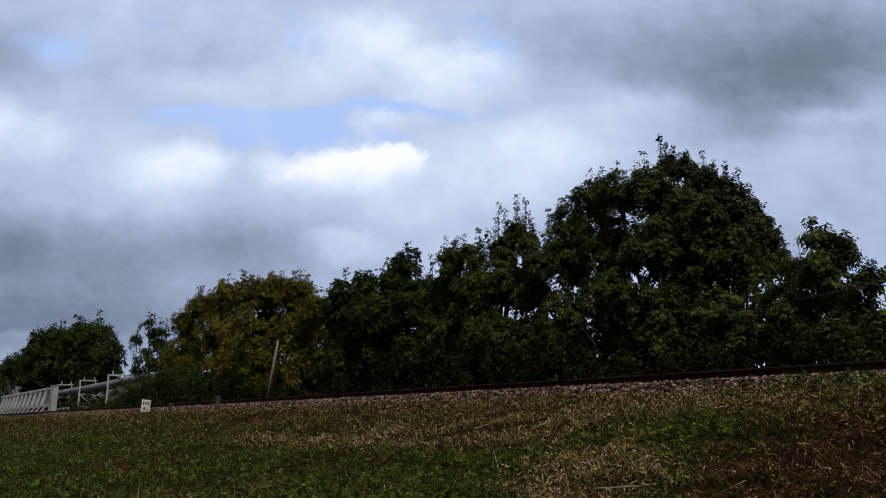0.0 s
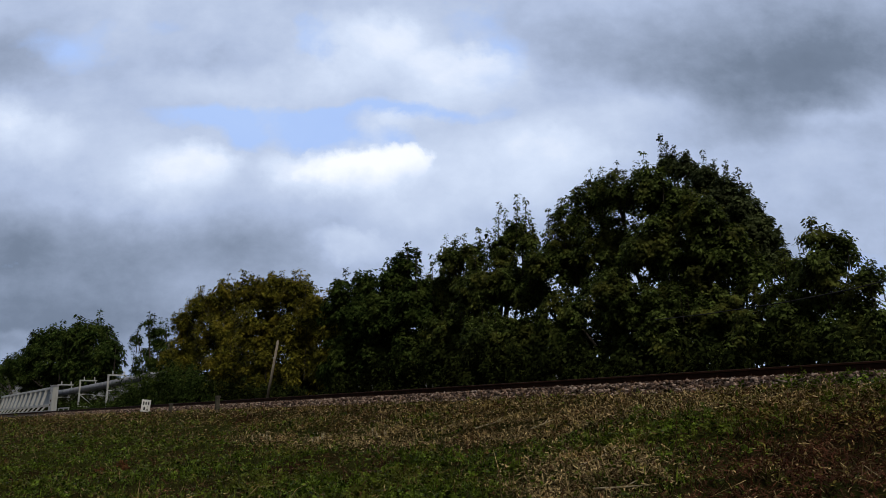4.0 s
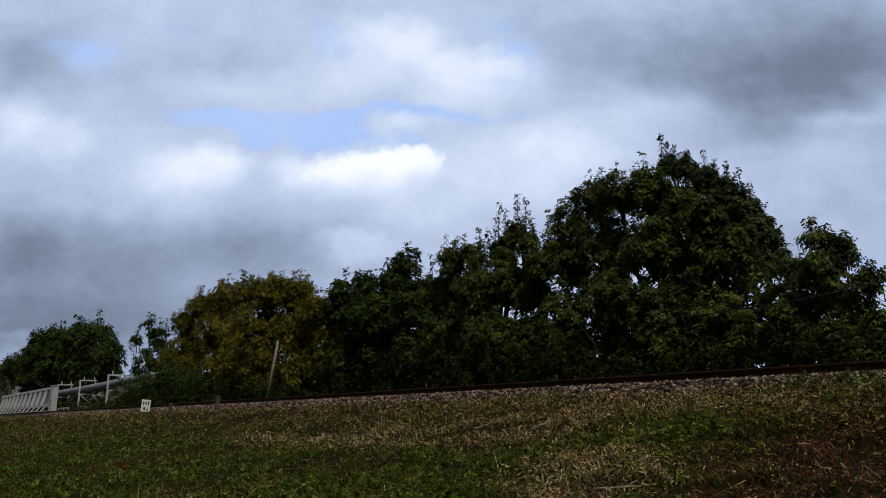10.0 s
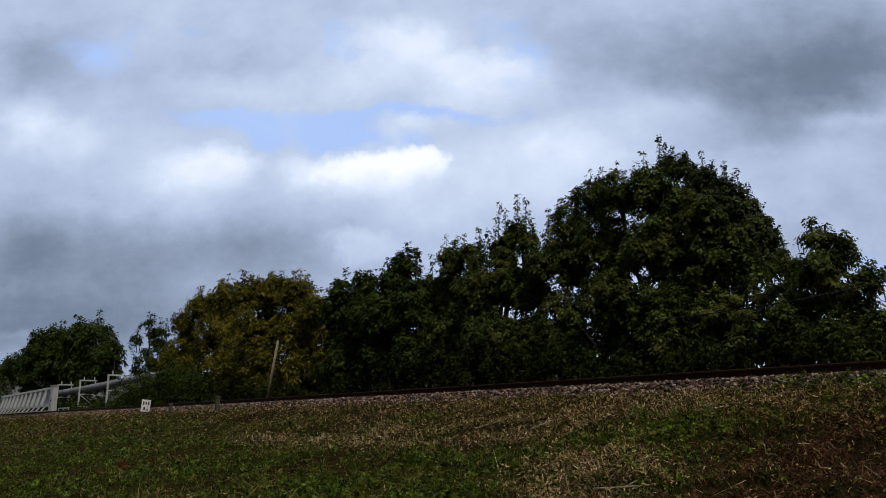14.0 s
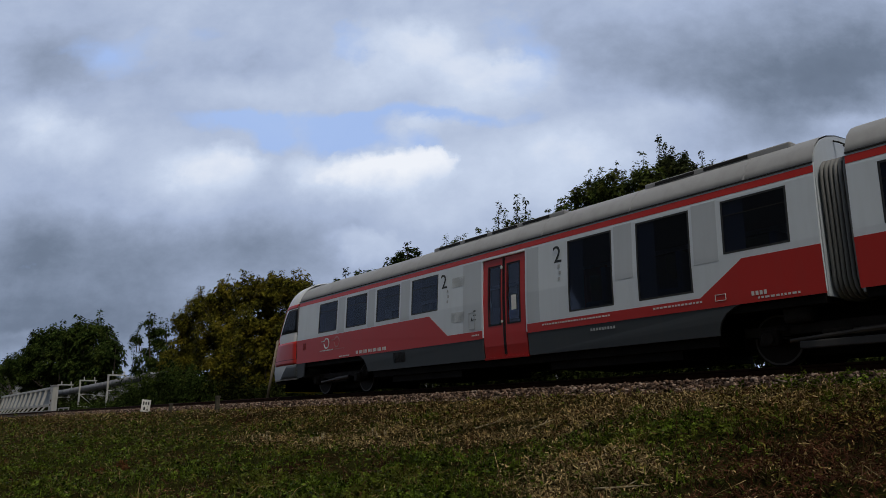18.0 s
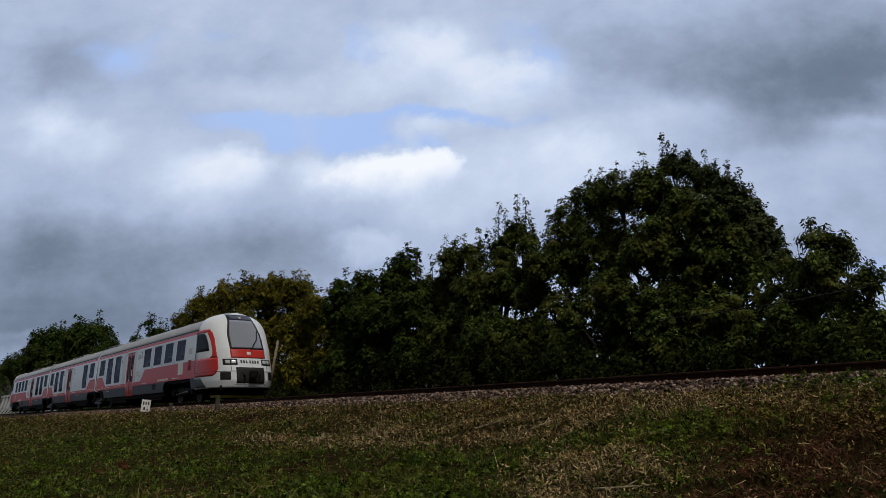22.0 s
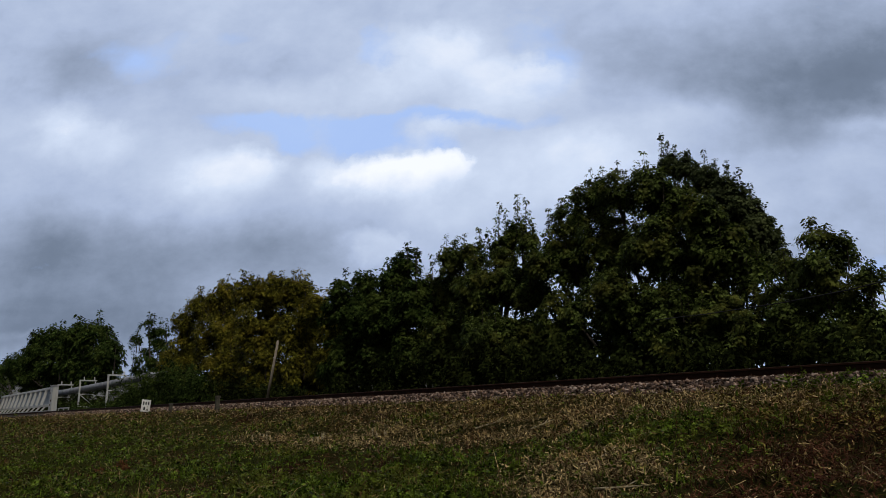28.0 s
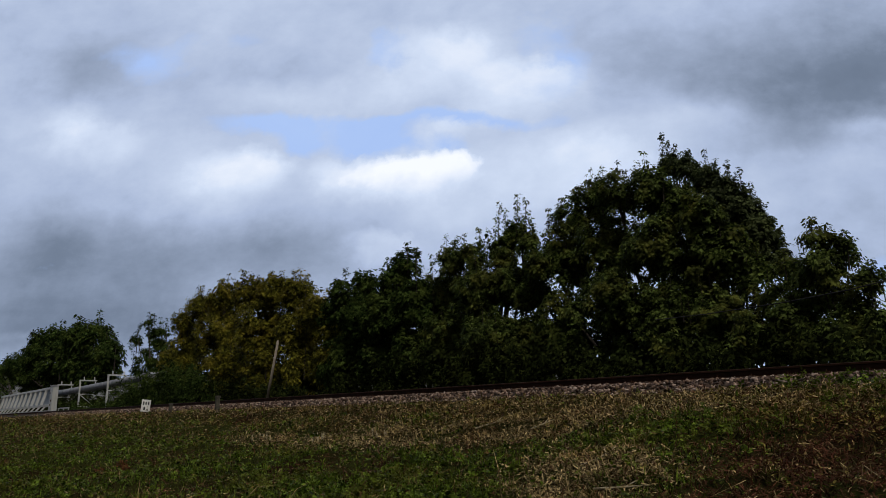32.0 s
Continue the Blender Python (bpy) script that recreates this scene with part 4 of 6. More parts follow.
def bogie(a, base, jacobs):
    bm = bmesh.new()
    h = base / 2
    for s in (-1, 1):
        box(bm, a - h - 0.45, a + h + 0.45, s * 1.02 - 0.07, s * 1.02 + 0.07, 0.46, 0.62, 0.02)
        box(bm, a - 0.55, a + 0.55, s * 1.02 - 0.09, s * 1.02 + 0.09, 0.33, 0.50, 0.03)
    box(bm, a - 0.3, a + 0.3, -1.0, 1.0, 0.42, 0.64, 0.02)
    bg = part("bogie", bm, BOGIE, train, "grimy steel bogie frame")
    for s in (-1, 1):
        for dx in (-h, h):
            bm = boxes((a + dx - 0.16, a + dx + 0.16, s * 1.08 - 0.10, s * 1.08 + 0.10, 0.30, 0.56), bevel=0.03)
            disc(bm, (a + dx, s * 1.19, 0.42), 0.11, 0.05, 16, 0.015)
            part("axle_box", bm, BOGIE, bg)
            bm = bmesh.new()
            for i in range(5):
                tube(bm, [(a + dx + 0.26, s * 1.06, 0.40 + i * 0.045), (a + dx + 0.26, s * 1.06, 0.425 + i * 0.045)], 0.075, 12)
            part("spring", bm, BOGIE, bg)
        bm = tube(bmesh.new(), [(a - h * 0.75, s * 1.14, 0.36), (a - 0.05, s * 1.14, 0.42)], 0.035, 8)
        tube(bm, [(a - 0.05, s * 1.14, 0.42), (a + h * 0.6, s * 1.14, 0.46)], 0.055, 10)
        part("damper", bm, STEEL, bg, "greasy steel damper")
        if jacobs:
            bm = boxes((a - 0.85, a + 0.85, s * 1.17 - 0.05, s * 1.17 + 0.05, 0.22, 0.34), bevel=0.02)
            part("side_beam", bm, FRAMEGREY, bg, "grey bogie side beam")
            for dx in (-0.825, 0.825):
                bm = boxes((a + dx - 0.225, a + dx + 0.225, s * 1.12 - 0.14, s * 1.12 + 0.14, 0.62, 0.90), bevel=0.06)
                part("air_spring", bm, BOGIE, bg, "air spring housing")
    # added black block: hides what shows between the wheels, for a dark underside
    part("gear_case", boxes((a - h + 0.1, a + h - 0.1, -0.62, 0.62, 0.14, 0.90), (a - h - 0.75, a - h + 0.1, -0.62, 0.62, 0.30, 0.90), (a + h - 0.1, a + h + 0.75, -0.62, 0.62, 0.30, 0.90), bevel=0.04), UNDER, bg, "black block added to darken the view between the wheels")
    for dx in (-h, h):
        bm = bmesh.new()
        for s in (-1, 1):
            disc(bm, (0, s * 0.775, 0), 0.42, 0.13, 32, 0.02)
            disc(bm, (0, s * 0.70, 0), 0.448, 0.03, 32, 0.008)
        tube(bm, [(0, -1.0, 0), (0, 1.0, 0)], 0.08, 12)
        whl = part("wheelset", bm, WHEEL, bg, "worn steel wheels on one axle")
        for s in (-1, 1):
            bm = bmesh.new()
            for k in range(32):
                t0, t1 = k * math.pi / 16, (k + 1) * math.pi / 16
                y = s * 0.842
                v = [bm.verts.new((r * math.cos(t), yy, r * math.sin(t))) for r, t, yy in ((0.375, t0, y), (0.408, t0, y), (0.408, t1, y), (0.375, t1, y))]
                bm.faces.new(v if s < 0 else v[::-1])
            bmesh.ops.remove_doubles(bm, verts=bm.verts[:], dist=0.001)
            bmesh.ops.solidify(bm, geom=bm.faces[:], thickness=0.006)
            RIMS.append((part("tyre_rim", bm, RIMSTEEL, bg, "bright worn tyre edge"), a + dx))
        whl.location = (a + dx, 0, 0.42)
        WHEELSETS.append(whl)


RIMSTEEL = paint("worn_tyre_edge", (0.075, 0.072, 0.07), 0.4, 0.6, (0.03, 0.022, 0.018), 0.6)
WHEEL = paint("wheel_steel", (0.014, 0.012, 0.011), 0.6, 0.6, (0.03, 0.022, 0.018), 0.5)
BOGIE = rough_stuff("bogie_grime", (0.010, 0.008, 0.007), (0.034, 0.029, 0.025), 5.0, 0.75, 0.3)
FRAMEGREY = paint("bogie_beam_paint", (0.055, 0.058, 0.062), 0.5, 0.5)
WHEELSETS = []
RIMS = []
bogie(-22.85, 2.5, False)
bogie(-7.59, 2.72, True)
bogie(7.59, 2.72, True)
bogie(22.85, 2.5, False)


# ---- trees ----
def turned(n, rng, up, spread):
    """n random frames (columns: along, across, normal) whose `along` leans to up with the given spread."""
    d = rng.normal(0, 1, (n, 3)) * spread + up
    d /= np.linalg.norm(d, axis=1)[:, None] + 1e-9
    r = rng.normal(0, 0.38, (n, 3)) + np.array([0, 0, 1.0])
    s = np.cross(d, r)
    s /= np.linalg.norm(s, axis=1)[:, None] + 1e-9
    return d, s, np.cross(s, d)


def sprays(centres, outward, rng, size=0.26, leaflets=7, width=0.50, droop=0.75, spread=0.45, leaf=0.46):
    """Twigs with pairs of leaflets, as an array of folded four-cornered leaves."""
    n = len(centres)
    up = outward + np.array([0, 0, 0.15])
    d, s, nrm = turned(n, rng, up, spread)
    sc = size * rng.uniform(0.65, 1.25, (n, 1))
    out = np.empty((n, leaflets, 4, 3), np.float32)
    for k in range(leaflets):
        f = (k // 2 + 1) / (leaflets / 2 + 0.5)
        sgn = 0.0 if k == leaflets - 1 else (1 if k % 2 else -1)
        base = centres + d * sc * (f * 0.75)
        base[:, 2] -= (droop * sc[:, 0] * f * f * 0.35)
        jit = rng.normal(0, 0.22, (n, 3))
        ax = (d * (0.45 if sgn else 1.0) + s * sgn * 0.9 + jit)
        ax[:, 2] -= droop * rng.uniform(0.3, 1.0, n)
        ax /= np.linalg.norm(ax, axis=1)[:, None]
        wv = np.cross(ax, nrm + rng.normal(0, 0.35, (n, 3)))
        wv /= np.linalg.norm(wv, axis=1)[:, None] + 1e-9
        ln = sc * leaf * rng.uniform(0.75, 1.2, n)[:, None]
        out[:, k, 0] = base
        out[:, k, 1] = base + ax * ln * 0.45 + wv * ln * width * 0.5
        out[:, k, 2] = base + ax * ln
        out[:, k, 3] = base + ax * ln * 0.45 - wv * ln * width * 0.5
    return out.reshape(-1, 3)


def fans(centres, axis, rng, size=0.30, leaflets=7, width=0.55, droop=0.75, leaf=0.47):
    """Rosettes of drooping leaves round the nodes of upright shoots."""
    n = len(centres)
    a = axis + rng.normal(0, 0.22, (n, 3))
    a /= np.linalg.norm(a, axis=1)[:, None] + 1e-9
    s = np.cross(a, rng.normal(0, 1, (n, 3)))
    s /= np.linalg.norm(s, axis=1)[:, None] + 1e-9
    t = np.cross(a, s)
    sc = size * rng.uniform(0.65, 1.25, n)[:, None]
    out = np.empty((n, leaflets, 4, 3), np.float32)
    for k in range(leaflets):
        phi = (k * 2.0 * math.pi / leaflets + rng.normal(0, 0.3, n))[:, None]
        ring = np.cos(phi) * s + np.sin(phi) * t
        ax = ring * 0.9 + a * 0.2
        ax[:, 2] -= droop * rng.uniform(0.15, 1.15, n)
        ax /= np.linalg.norm(ax, axis=1)[:, None] + 1e-9
        up = a + rng.normal(0, 0.25, (n, 3))
        wv = np.cross(ax, up)
        wv /= np.linalg.norm(wv, axis=1)[:, None] + 1e-9
        base = centres + ring * sc * 0.14 + a * sc * rng.uniform(-0.3, 0.3, n)[:, None]
        ln = sc * leaf * rng.uniform(0.7, 1.2, n)[:, None]
        out[:, k, 0] = base
        out[:, k, 1] = base + ax * ln * 0.5 + wv * ln * width * 0.5
        out[:, k, 2] = base + ax * ln
        out[:, k, 2, 2] -= (ln * 0.12)[:, 0]
        out[:, k, 3] = base + ax * ln * 0.5 - wv * ln * width * 0.5
    return out.reshape(-1, 3)


def lobe_points(lobes, count, rng, inner=0.62, size=0.27, per=13):
    """Nodes on boughs: drooping umbrellas of foliage that stand out of the lobes (x, y, z, r) of a crown, and the ways of their shoots."""
    r = np.array([l[3] for l in lobes])
    k = max(6, count // per)
    pick = rng.choice(len(lobes), k, p=r ** 2 / np.sum(r ** 2))
    c = np.array([l[:3] for l in lobes])[pick]
    d = rng.normal(0, 1, (k, 3)) + np.array([0.0, -0.35, 0.15])
    d /= np.linalg.norm(d, axis=1)[:, None]
    base = c + d * (r[pick] * rng.uniform(inner, 1.12, k) * (1 + 0.12 * np.sin(d[:, 0] * 7 + pick) * np.sin(d[:, 2] * 8 + 2.0 * pick)))[:, None]
    ax = d * np.array([0.65, 0.65, 0.35]) + rng.normal(0, 0.15, (k, 3)) + np.array([0, 0, 0.65])
    ax /= np.linalg.norm(ax, axis=1)[:, None]
    wide = size * rng.uniform(0.45, 1.25, k)
    own = np.repeat(np.arange(k), per)
    s = np.cross(ax, rng.normal(0, 1, (k, 3)))
    s /= np.linalg.norm(s, axis=1)[:, None] + 1e-9
    t = np.cross(ax, s)
    rho, phi = rng.rand(k * per) ** 0.5, rng.rand(k * per) * 2 * math.pi
    ring = np.cos(phi)[:, None] * s[own] + np.sin(phi)[:, None] * t[own]
    p = base[own] + ring * (rho * wide[own])[:, None] + ax[own] * (wide[own] * (0.75 - 1.25 * rho))[:, None]
    p = p + rng.normal(0, 0.10, (k * per, 3)) * wide[own][:, None]
    return p, ax[own] + 0.55 * ring * rho[:, None]


def limbs(trunk, lobes, rng, r0):
    """Limbs from the trunk into the lobes, each with its twigs."""
    for x, y, z, r in lobes:
        bm = bmesh.new()
        start = Vector((0, 0, z * rng.uniform(0.2, 0.45)))
        end = Vector((x, y, z + r * 0.35))
        mid = (start + end) / 2 + Vector((rng.uniform(-0.25, 0.25), rng.uniform(-0.2, 0.2), -0.12 * (end - start).length + 0.2))
        tube(bm, [start, mid, end], [r0 * 0.55, r0 * 0.34, r0 * 0.08], 7)
        for k in range(5):
            tip = end + Vector(rng.normal(0, 1, 3)) * r * 0.28
            tube(bm, [(mid + end) / 2, ((mid + end) / 2 + tip) / 2 + Vector((0, 0, 0.06)), tip], [r0 * 0.2, r0 * 0.12, r0 * 0.03], 5)
        part("limb", bm, BARK, trunk, "", True)


def tree(name, label, base, lobes, leaf_mat, count, seed, trunk_r=0.16, tops=(), airy=5, **kw):
    """A tree with trunk, limbs and a crown of leaf sprays; tops are thin leading shoots (x, y, z0, z1)."""
    rng = np.random.RandomState(seed)
    at = Vector((base[0], base[1], float(bank(base[0], base[1])) - 0.1))
    t = thing(name, label, "tree", Matrix.Translation(at), group="trees beside the line")
    low = [(l[0] - at.x, l[1] - at.y, l[2] - at.z, l[3]) for l in lobes]
    top = max(low, key=lambda l: l[2])
    bm = bmesh.new()
    tube(bm, [(0, 0, -0.2), (0.03, 0.02, 0.5), (top[0] * 0.25, top[1] * 0.25, top[2] * 0.35), (top[0] * 0.7, top[1] * 0.7, top[2] * 0.75), (top[0], top[1], top[2] + top[3] * 0.5)],
         [trunk_r * 1.35, trunk_r, trunk_r * 0.8, trunk_r * 0.45, trunk_r * 0.08], 12)
    trunk = part("trunk", bm, BARK, t, "dark rough trunk", True)
    limbs(trunk, low, rng, trunk_r)
    size = kw.get("size", 0.27)
    p, d = lobe_points(low, count, rng, 0.62, size)
    arr = [fans(p, d, rng, **kw)]
    # larger leaves deep inside
    deep = [(x, y + 0.3, z, r * 0.62) for x, y, z, r in low if r > 2.2 * size]
    if deep:
        p, d = lobe_points(deep, count // 3, rng, 0.2, size * 1.2)
        arr.append(fans(p, d, rng, size=size * 1.35, leaflets=5, width=0.8))
    # leading shoots with tiers of leaves that stand out of the outline
    stems = []
    upright = list(tops)
    for x, y, z, r in lobes:
        for k in range(airy if z > at.z + 0.35 * top[2] else 0):
            g = rng.uniform(-0.25, 1.25) * math.pi
            z0 = z + max(math.sin(g), -0.2) * r * 0.95
            upright.append((x + r * math.cos(g) * 0.95, y + rng.uniform(-0.5, 0.3) * r, z0 - 0.3 * size, z0 + size * rng.uniform(0.6, 1.9)))
    for x, y, z0, z1 in upright:
        n = max(3, int((z1 - z0) / (0.42 * size)))
        h = np.linspace(-0.25, 1.0, n)
        lean = rng.uniform(-0.22, 0.22)
        pts = np.stack([(x - at.x) + lean * (z1 - z0) * h, np.full(n, y - at.y), z0 - at.z + h * (z1 - z0)], -1)
        way = np.tile(np.array([[lean, 0.0, 1.0]]), (n, 1))
        arr.append(fans(pts, way, rng, **{**kw, "size": size * 1.12, "droop": 0.9}))
        off = rng.normal(0, 1, (n, 3)) * size * np.array([0.55, 0.5, 0.25]) * (1.15 - h)[:, None]
        arr.append(fans(pts + off, way, rng, **{**kw, "size": size * 0.95}))
        stems.append(([(x - at.x, y - at.y, z0 - at.z - 2.5 * size), (x - at.x + lean * (z1 - z0), y - at.y, z1 - at.z)], [0.07 * size, 0.02 * size]))
    crown = part("crown", quads("crown", np.concatenate(arr), leaf_mat), None, t)
    for pts, rr in stems:
        part("shoot", tube(bmesh.new(), pts, rr, 5), BARK, crown)
    return t, crown


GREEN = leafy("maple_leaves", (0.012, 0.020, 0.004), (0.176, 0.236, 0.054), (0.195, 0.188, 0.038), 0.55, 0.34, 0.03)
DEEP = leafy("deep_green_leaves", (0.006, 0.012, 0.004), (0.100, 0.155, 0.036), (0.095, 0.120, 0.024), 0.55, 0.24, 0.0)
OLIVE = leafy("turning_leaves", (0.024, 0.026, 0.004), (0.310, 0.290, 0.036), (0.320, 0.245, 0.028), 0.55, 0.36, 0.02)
# leaf colour darkened to give the shade below and behind the trees
SHADELEAF = leafy("shade_darkened_leaves", (0.003, 0.005, 0.002), (0.048, 0.064, 0.017), (0.038, 0.044, 0.010), 0.5, 0.08, 0.0)
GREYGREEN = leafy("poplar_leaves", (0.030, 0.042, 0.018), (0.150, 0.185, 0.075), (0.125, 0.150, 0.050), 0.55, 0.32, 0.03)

far_tree, _ = tree("broadleaf_tree", "distant broad green tree behind the bridge", (-118.0, 10.0), ((-159.28, 10, 8.91, 2.77), (-141.22, 10, 11.12, 2.5), (-125.9, 10, 11.16, 2.26), (-112.14, 10, 10.3, 2.05), (-101.58, 10, 9.37, 1.88), (-95.14, 10, 6.91, 1.63), (-95.05, 10, 5.08, 1.62), (-117.79, 10, 6.73, 3.42), (-142.26, 10, 6.72, 3.07), (-103.57, 10, 5.19, 2.62), (-180.13, 10, 8.21, 2.61)),
                   DEEP, 7000, 11, 0.4, tops=((-131.12, 10, 12.87, 14.3), (-116.4, 10, 11.89, 12.75), (-104.18, 10, 10.71, 11.95), (-97.04, 10, 9.32, 10.4), (-147.29, 10, 12.39, 14.29), (-91.92, 10, 7.2, 8.36), (-169.36, 10, 10.82, 12.71)), size=0.95, leaflets=7, width=0.55)
thin_tree, thin_crown = tree("slender_tree", "slender dark green tree with an airy crown", (-73.0, 9.0), ((-75.76, 9, 8.18, 0.73), (-72.2, 9, 6.85, 0.86), (-79.37, 9, 7.14, 0.58), (-76.54, 9, 5.33, 0.79), (-72.66, 9, 4.37, 0.97), (-70.18, 9, 5.41, 0.95), (-77.76, 9, 4.11, 0.68), (-69.95, 9, 2.92, 1.04), (-74.24, 9, 2.84, 0.87)),
                             DEEP, 1400, 12, 0.16, tops=((-75.76, 9, 8.18, 9.76), (-74, 9, 7.73, 9.27), (-72.37, 9, 7.57, 8.74), (-79.61, 9, 7.28, 8.3), (-80.61, 9, 5.72, 7.16), (-69.95, 9, 7.33, 8.36)), airy=2, size=0.50, leaflets=6)
olive_tree, olive_crown = tree("box_elder", "wide box elder with yellowing olive leaves", (-46.0, 7.4), ((-57.6, 6.65, 6.44, 0.97), (-55.26, 7, 7.39, 1.12), (-51.66, 7.35, 7.65, 1.32), (-45.42, 6.65, 7.08, 1.19), (-42.3, 7, 6.84, 1.13), (-39.88, 7.35, 6.4, 1.02), (-36.01, 6.65, 4.94, 0.93), (-57.26, 7, 4.67, 1.49), (-51.05, 7.35, 4.8, 2.18), (-42.79, 6.65, 4.39, 1.89), (-38.31, 7, 3.93, 1.43), (-56.83, 6.55, 2.61, 1.38), (-46.88, 5.85, 2.16, 1.47), (-41.56, 6.2, 1.89, 1.35), (-37.16, 6.55, 1.83, 1.25), (-34.13, 6.65, 3.28, 0.89), (-61.68, 7, 3.87, 1.02), (-34.31, 6.55, 1.82, 1)),
                               OLIVE, 13500, 13, 0.2, airy=7, tops=((-58.15, 7, 7.42, 8.07), (-56.19, 7, 8.52, 9.24), (-51.42, 7, 8.5, 9.18), (-47.39, 7, 8.12, 8.76), (-45.21, 7, 7.8, 8.41), (-43.03, 7, 7.66, 8.37), (-41.55, 7, 7.44, 8.09), (-39.83, 7, 7.18, 7.74), (-38.28, 7, 6.78, 7.43), (-36.51, 7, 5.72, 6.3), (-35.4, 7, 5.42, 5.99)), size=0.40, leaflets=6)
dark_tree, dark_crown = tree("box_elder", "dense dark green box elder beside the line", (-29.0, 6.8), ((-32.17, 6.15, 5.43, 0.69), (-30.68, 6.5, 5.37, 0.73), (-34.05, 6.85, 4.48, 0.96), (-30.08, 6.15, 3.71, 1.19), (-28.18, 6.5, 5.34, 0.74), (-27.66, 6.85, 6.1, 0.63), (-28.12, 6.15, 3.77, 1.14), (-31.2, 5.9, 2.16, 1.04), (-28.73, 6.25, 1.75, 1.09), (-25.89, 6.15, 4.01, 1.04), (-25.56, 5.9, 1.77, 1.01), (-32.88, 6.25, 1.45, 0.91)),
                             DEEP, 8500, 14, 0.17, tops=((-32.79, 6.5, 6.08, 6.8), (-34.06, 6.5, 5.36, 6.22), (-31.66, 6.5, 6.06, 6.5), (-30.42, 6.5, 5.87, 6.18), (-28.66, 6.5, 6.28, 6.61), (-27.16, 6.5, 6.56, 7.07), (-26.45, 6.5, 6.3, 6.7), (-25.3, 6.5, 5.72, 6.17)), size=0.36, leaflets=7, width=0.6)
mid_tree, mid_crown = tree("box_elder", "green box elder with upright leafy shoots", (-22.3, 7.2), ((-24.09, 6.65, 5.68, 0.58), (-23, 7, 5.68, 0.57), (-25.41, 7.35, 4.55, 1.05), (-22.29, 6.65, 4.06, 1.05), (-21.18, 7, 5.68, 0.54), (-20.76, 7.35, 6.32, 0.41), (-19.43, 6.65, 5.53, 0.38), (-20.97, 7, 4.36, 0.93), (-24.17, 6.65, 2.41, 1.14), (-20.88, 5.95, 2.08, 1.02), (-19.74, 7, 3.75, 0.69), (-19.77, 6.65, 2.02, 0.88), (-18.74, 6.65, 4.63, 0.58), (-22.68, 6.3, 1.03, 0.67), (-20.14, 6.65, 0.9, 0.63)),
                           GREEN, 12000, 15, 0.17, tops=((-25, 7, 6.49, 7.05), (-24.2, 7, 6.34, 6.84), (-23.62, 7, 6.35, 6.85), (-22.62, 7, 6.28, 6.91), (-21.54, 7, 6.66, 7.68), (-20.96, 7, 6.66, 7.31), (-20.47, 7, 6.56, 7.77), (-20.03, 7, 6.46, 7.46), (-19.61, 7, 6.15, 6.93), (-22.08, 7, 6.18, 6.7)), size=0.27, leaflets=7, width=0.6)
big_tree, big_crown = tree("box_elder", "tall dense green box elder", (-14.6, 7.8), ((-18.44, 7.15, 5.62, 0.5), (-18.02, 7.5, 6.24, 0.63), (-17.17, 7.85, 6.97, 0.67), (-15.57, 7.15, 6.66, 0.66), (-14.43, 7.5, 6.51, 0.72), (-13.83, 7.85, 6.07, 0.75), (-12.41, 7.15, 5.07, 0.69), (-11.79, 7.5, 3.99, 0.68), (-11.26, 7.85, 3.25, 0.6), (-10.36, 7.15, 2.4, 0.53), (-18.41, 7.5, 4.67, 0.92), (-16.53, 7.85, 5.01, 1.21), (-14.13, 7.15, 4.47, 1.1), (-12.97, 7.5, 3.76, 0.99), (-18.11, 7.05, 2.71, 1.06), (-15.23, 6.35, 2.7, 1.1), (-13.59, 6.7, 2.17, 1.04), (-12.09, 7.05, 2.03, 0.86), (-10.53, 6.35, 1.35, 0.7), (-17.61, 6.7, 1.35, 0.74), (-15.7, 7.05, 1.13, 0.71), (-13.25, 6.35, 0.93, 0.64), (-11.81, 6.7, 0.81, 0.61), (-10.47, 7.05, 1, 0.62)),
                           GREEN, 15000, 16, 0.2, airy=7, tops=((-19.17, 7.5, 6.46, 6.98), (-18.41, 7.5, 6.85, 7.25), (-17.84, 7.5, 6.83, 7.26), (-16.93, 7.5, 7.58, 8), (-16.4, 7.5, 7.54, 7.94), (-15.79, 7.5, 7.48, 7.91), (-14.57, 7.5, 7.55, 7.93), (-15.03, 7.5, 7.17, 7.47), (-15.44, 7.5, 7.18, 7.48)), size=0.26, leaflets=7, width=0.6)
back_tree, back_crown = tree("poplar", "tall poplar with small grey-green leaves swaying", (-13.4, 9.8), ((-14.95, 9.5, 7.86, 0.37), (-14.38, 9.5, 7.7, 0.36), (-13.65, 9.5, 7.04, 0.47), (-12.96, 9.5, 6.46, 0.49), (-12.42, 9.5, 5.74, 0.52), (-12, 9.5, 5.08, 0.47), (-11.69, 9.5, 4.46, 0.43), (-11.39, 9.5, 3.86, 0.39), (-13.49, 9.5, 5.44, 0.92), (-12.39, 9.5, 4.26, 0.69)),
                             GREYGREEN, 7000, 17, 0.15, airy=10, tops=((-15.3, 9.5, 8.39, 9.29), (-15.04, 9.5, 8.21, 8.9), (-14.7, 9.5, 8, 8.67), (-14.36, 9.5, 7.9, 8.31), (-13.6, 9.5, 7.37, 8.16), (-13.27, 9.5, 7.18, 7.7), (-12.84, 9.5, 6.97, 7.51), (-12.38, 9.5, 6.45, 7.16), (-12.08, 9.5, 6.09, 6.55), (-11.78, 9.5, 5.35, 5.81), (-11.54, 9.5, 4.93, 5.29), (-11.22, 9.5, 4.5, 4.91)), size=0.21, leaflets=7, leaf=0.42, width=0.8)
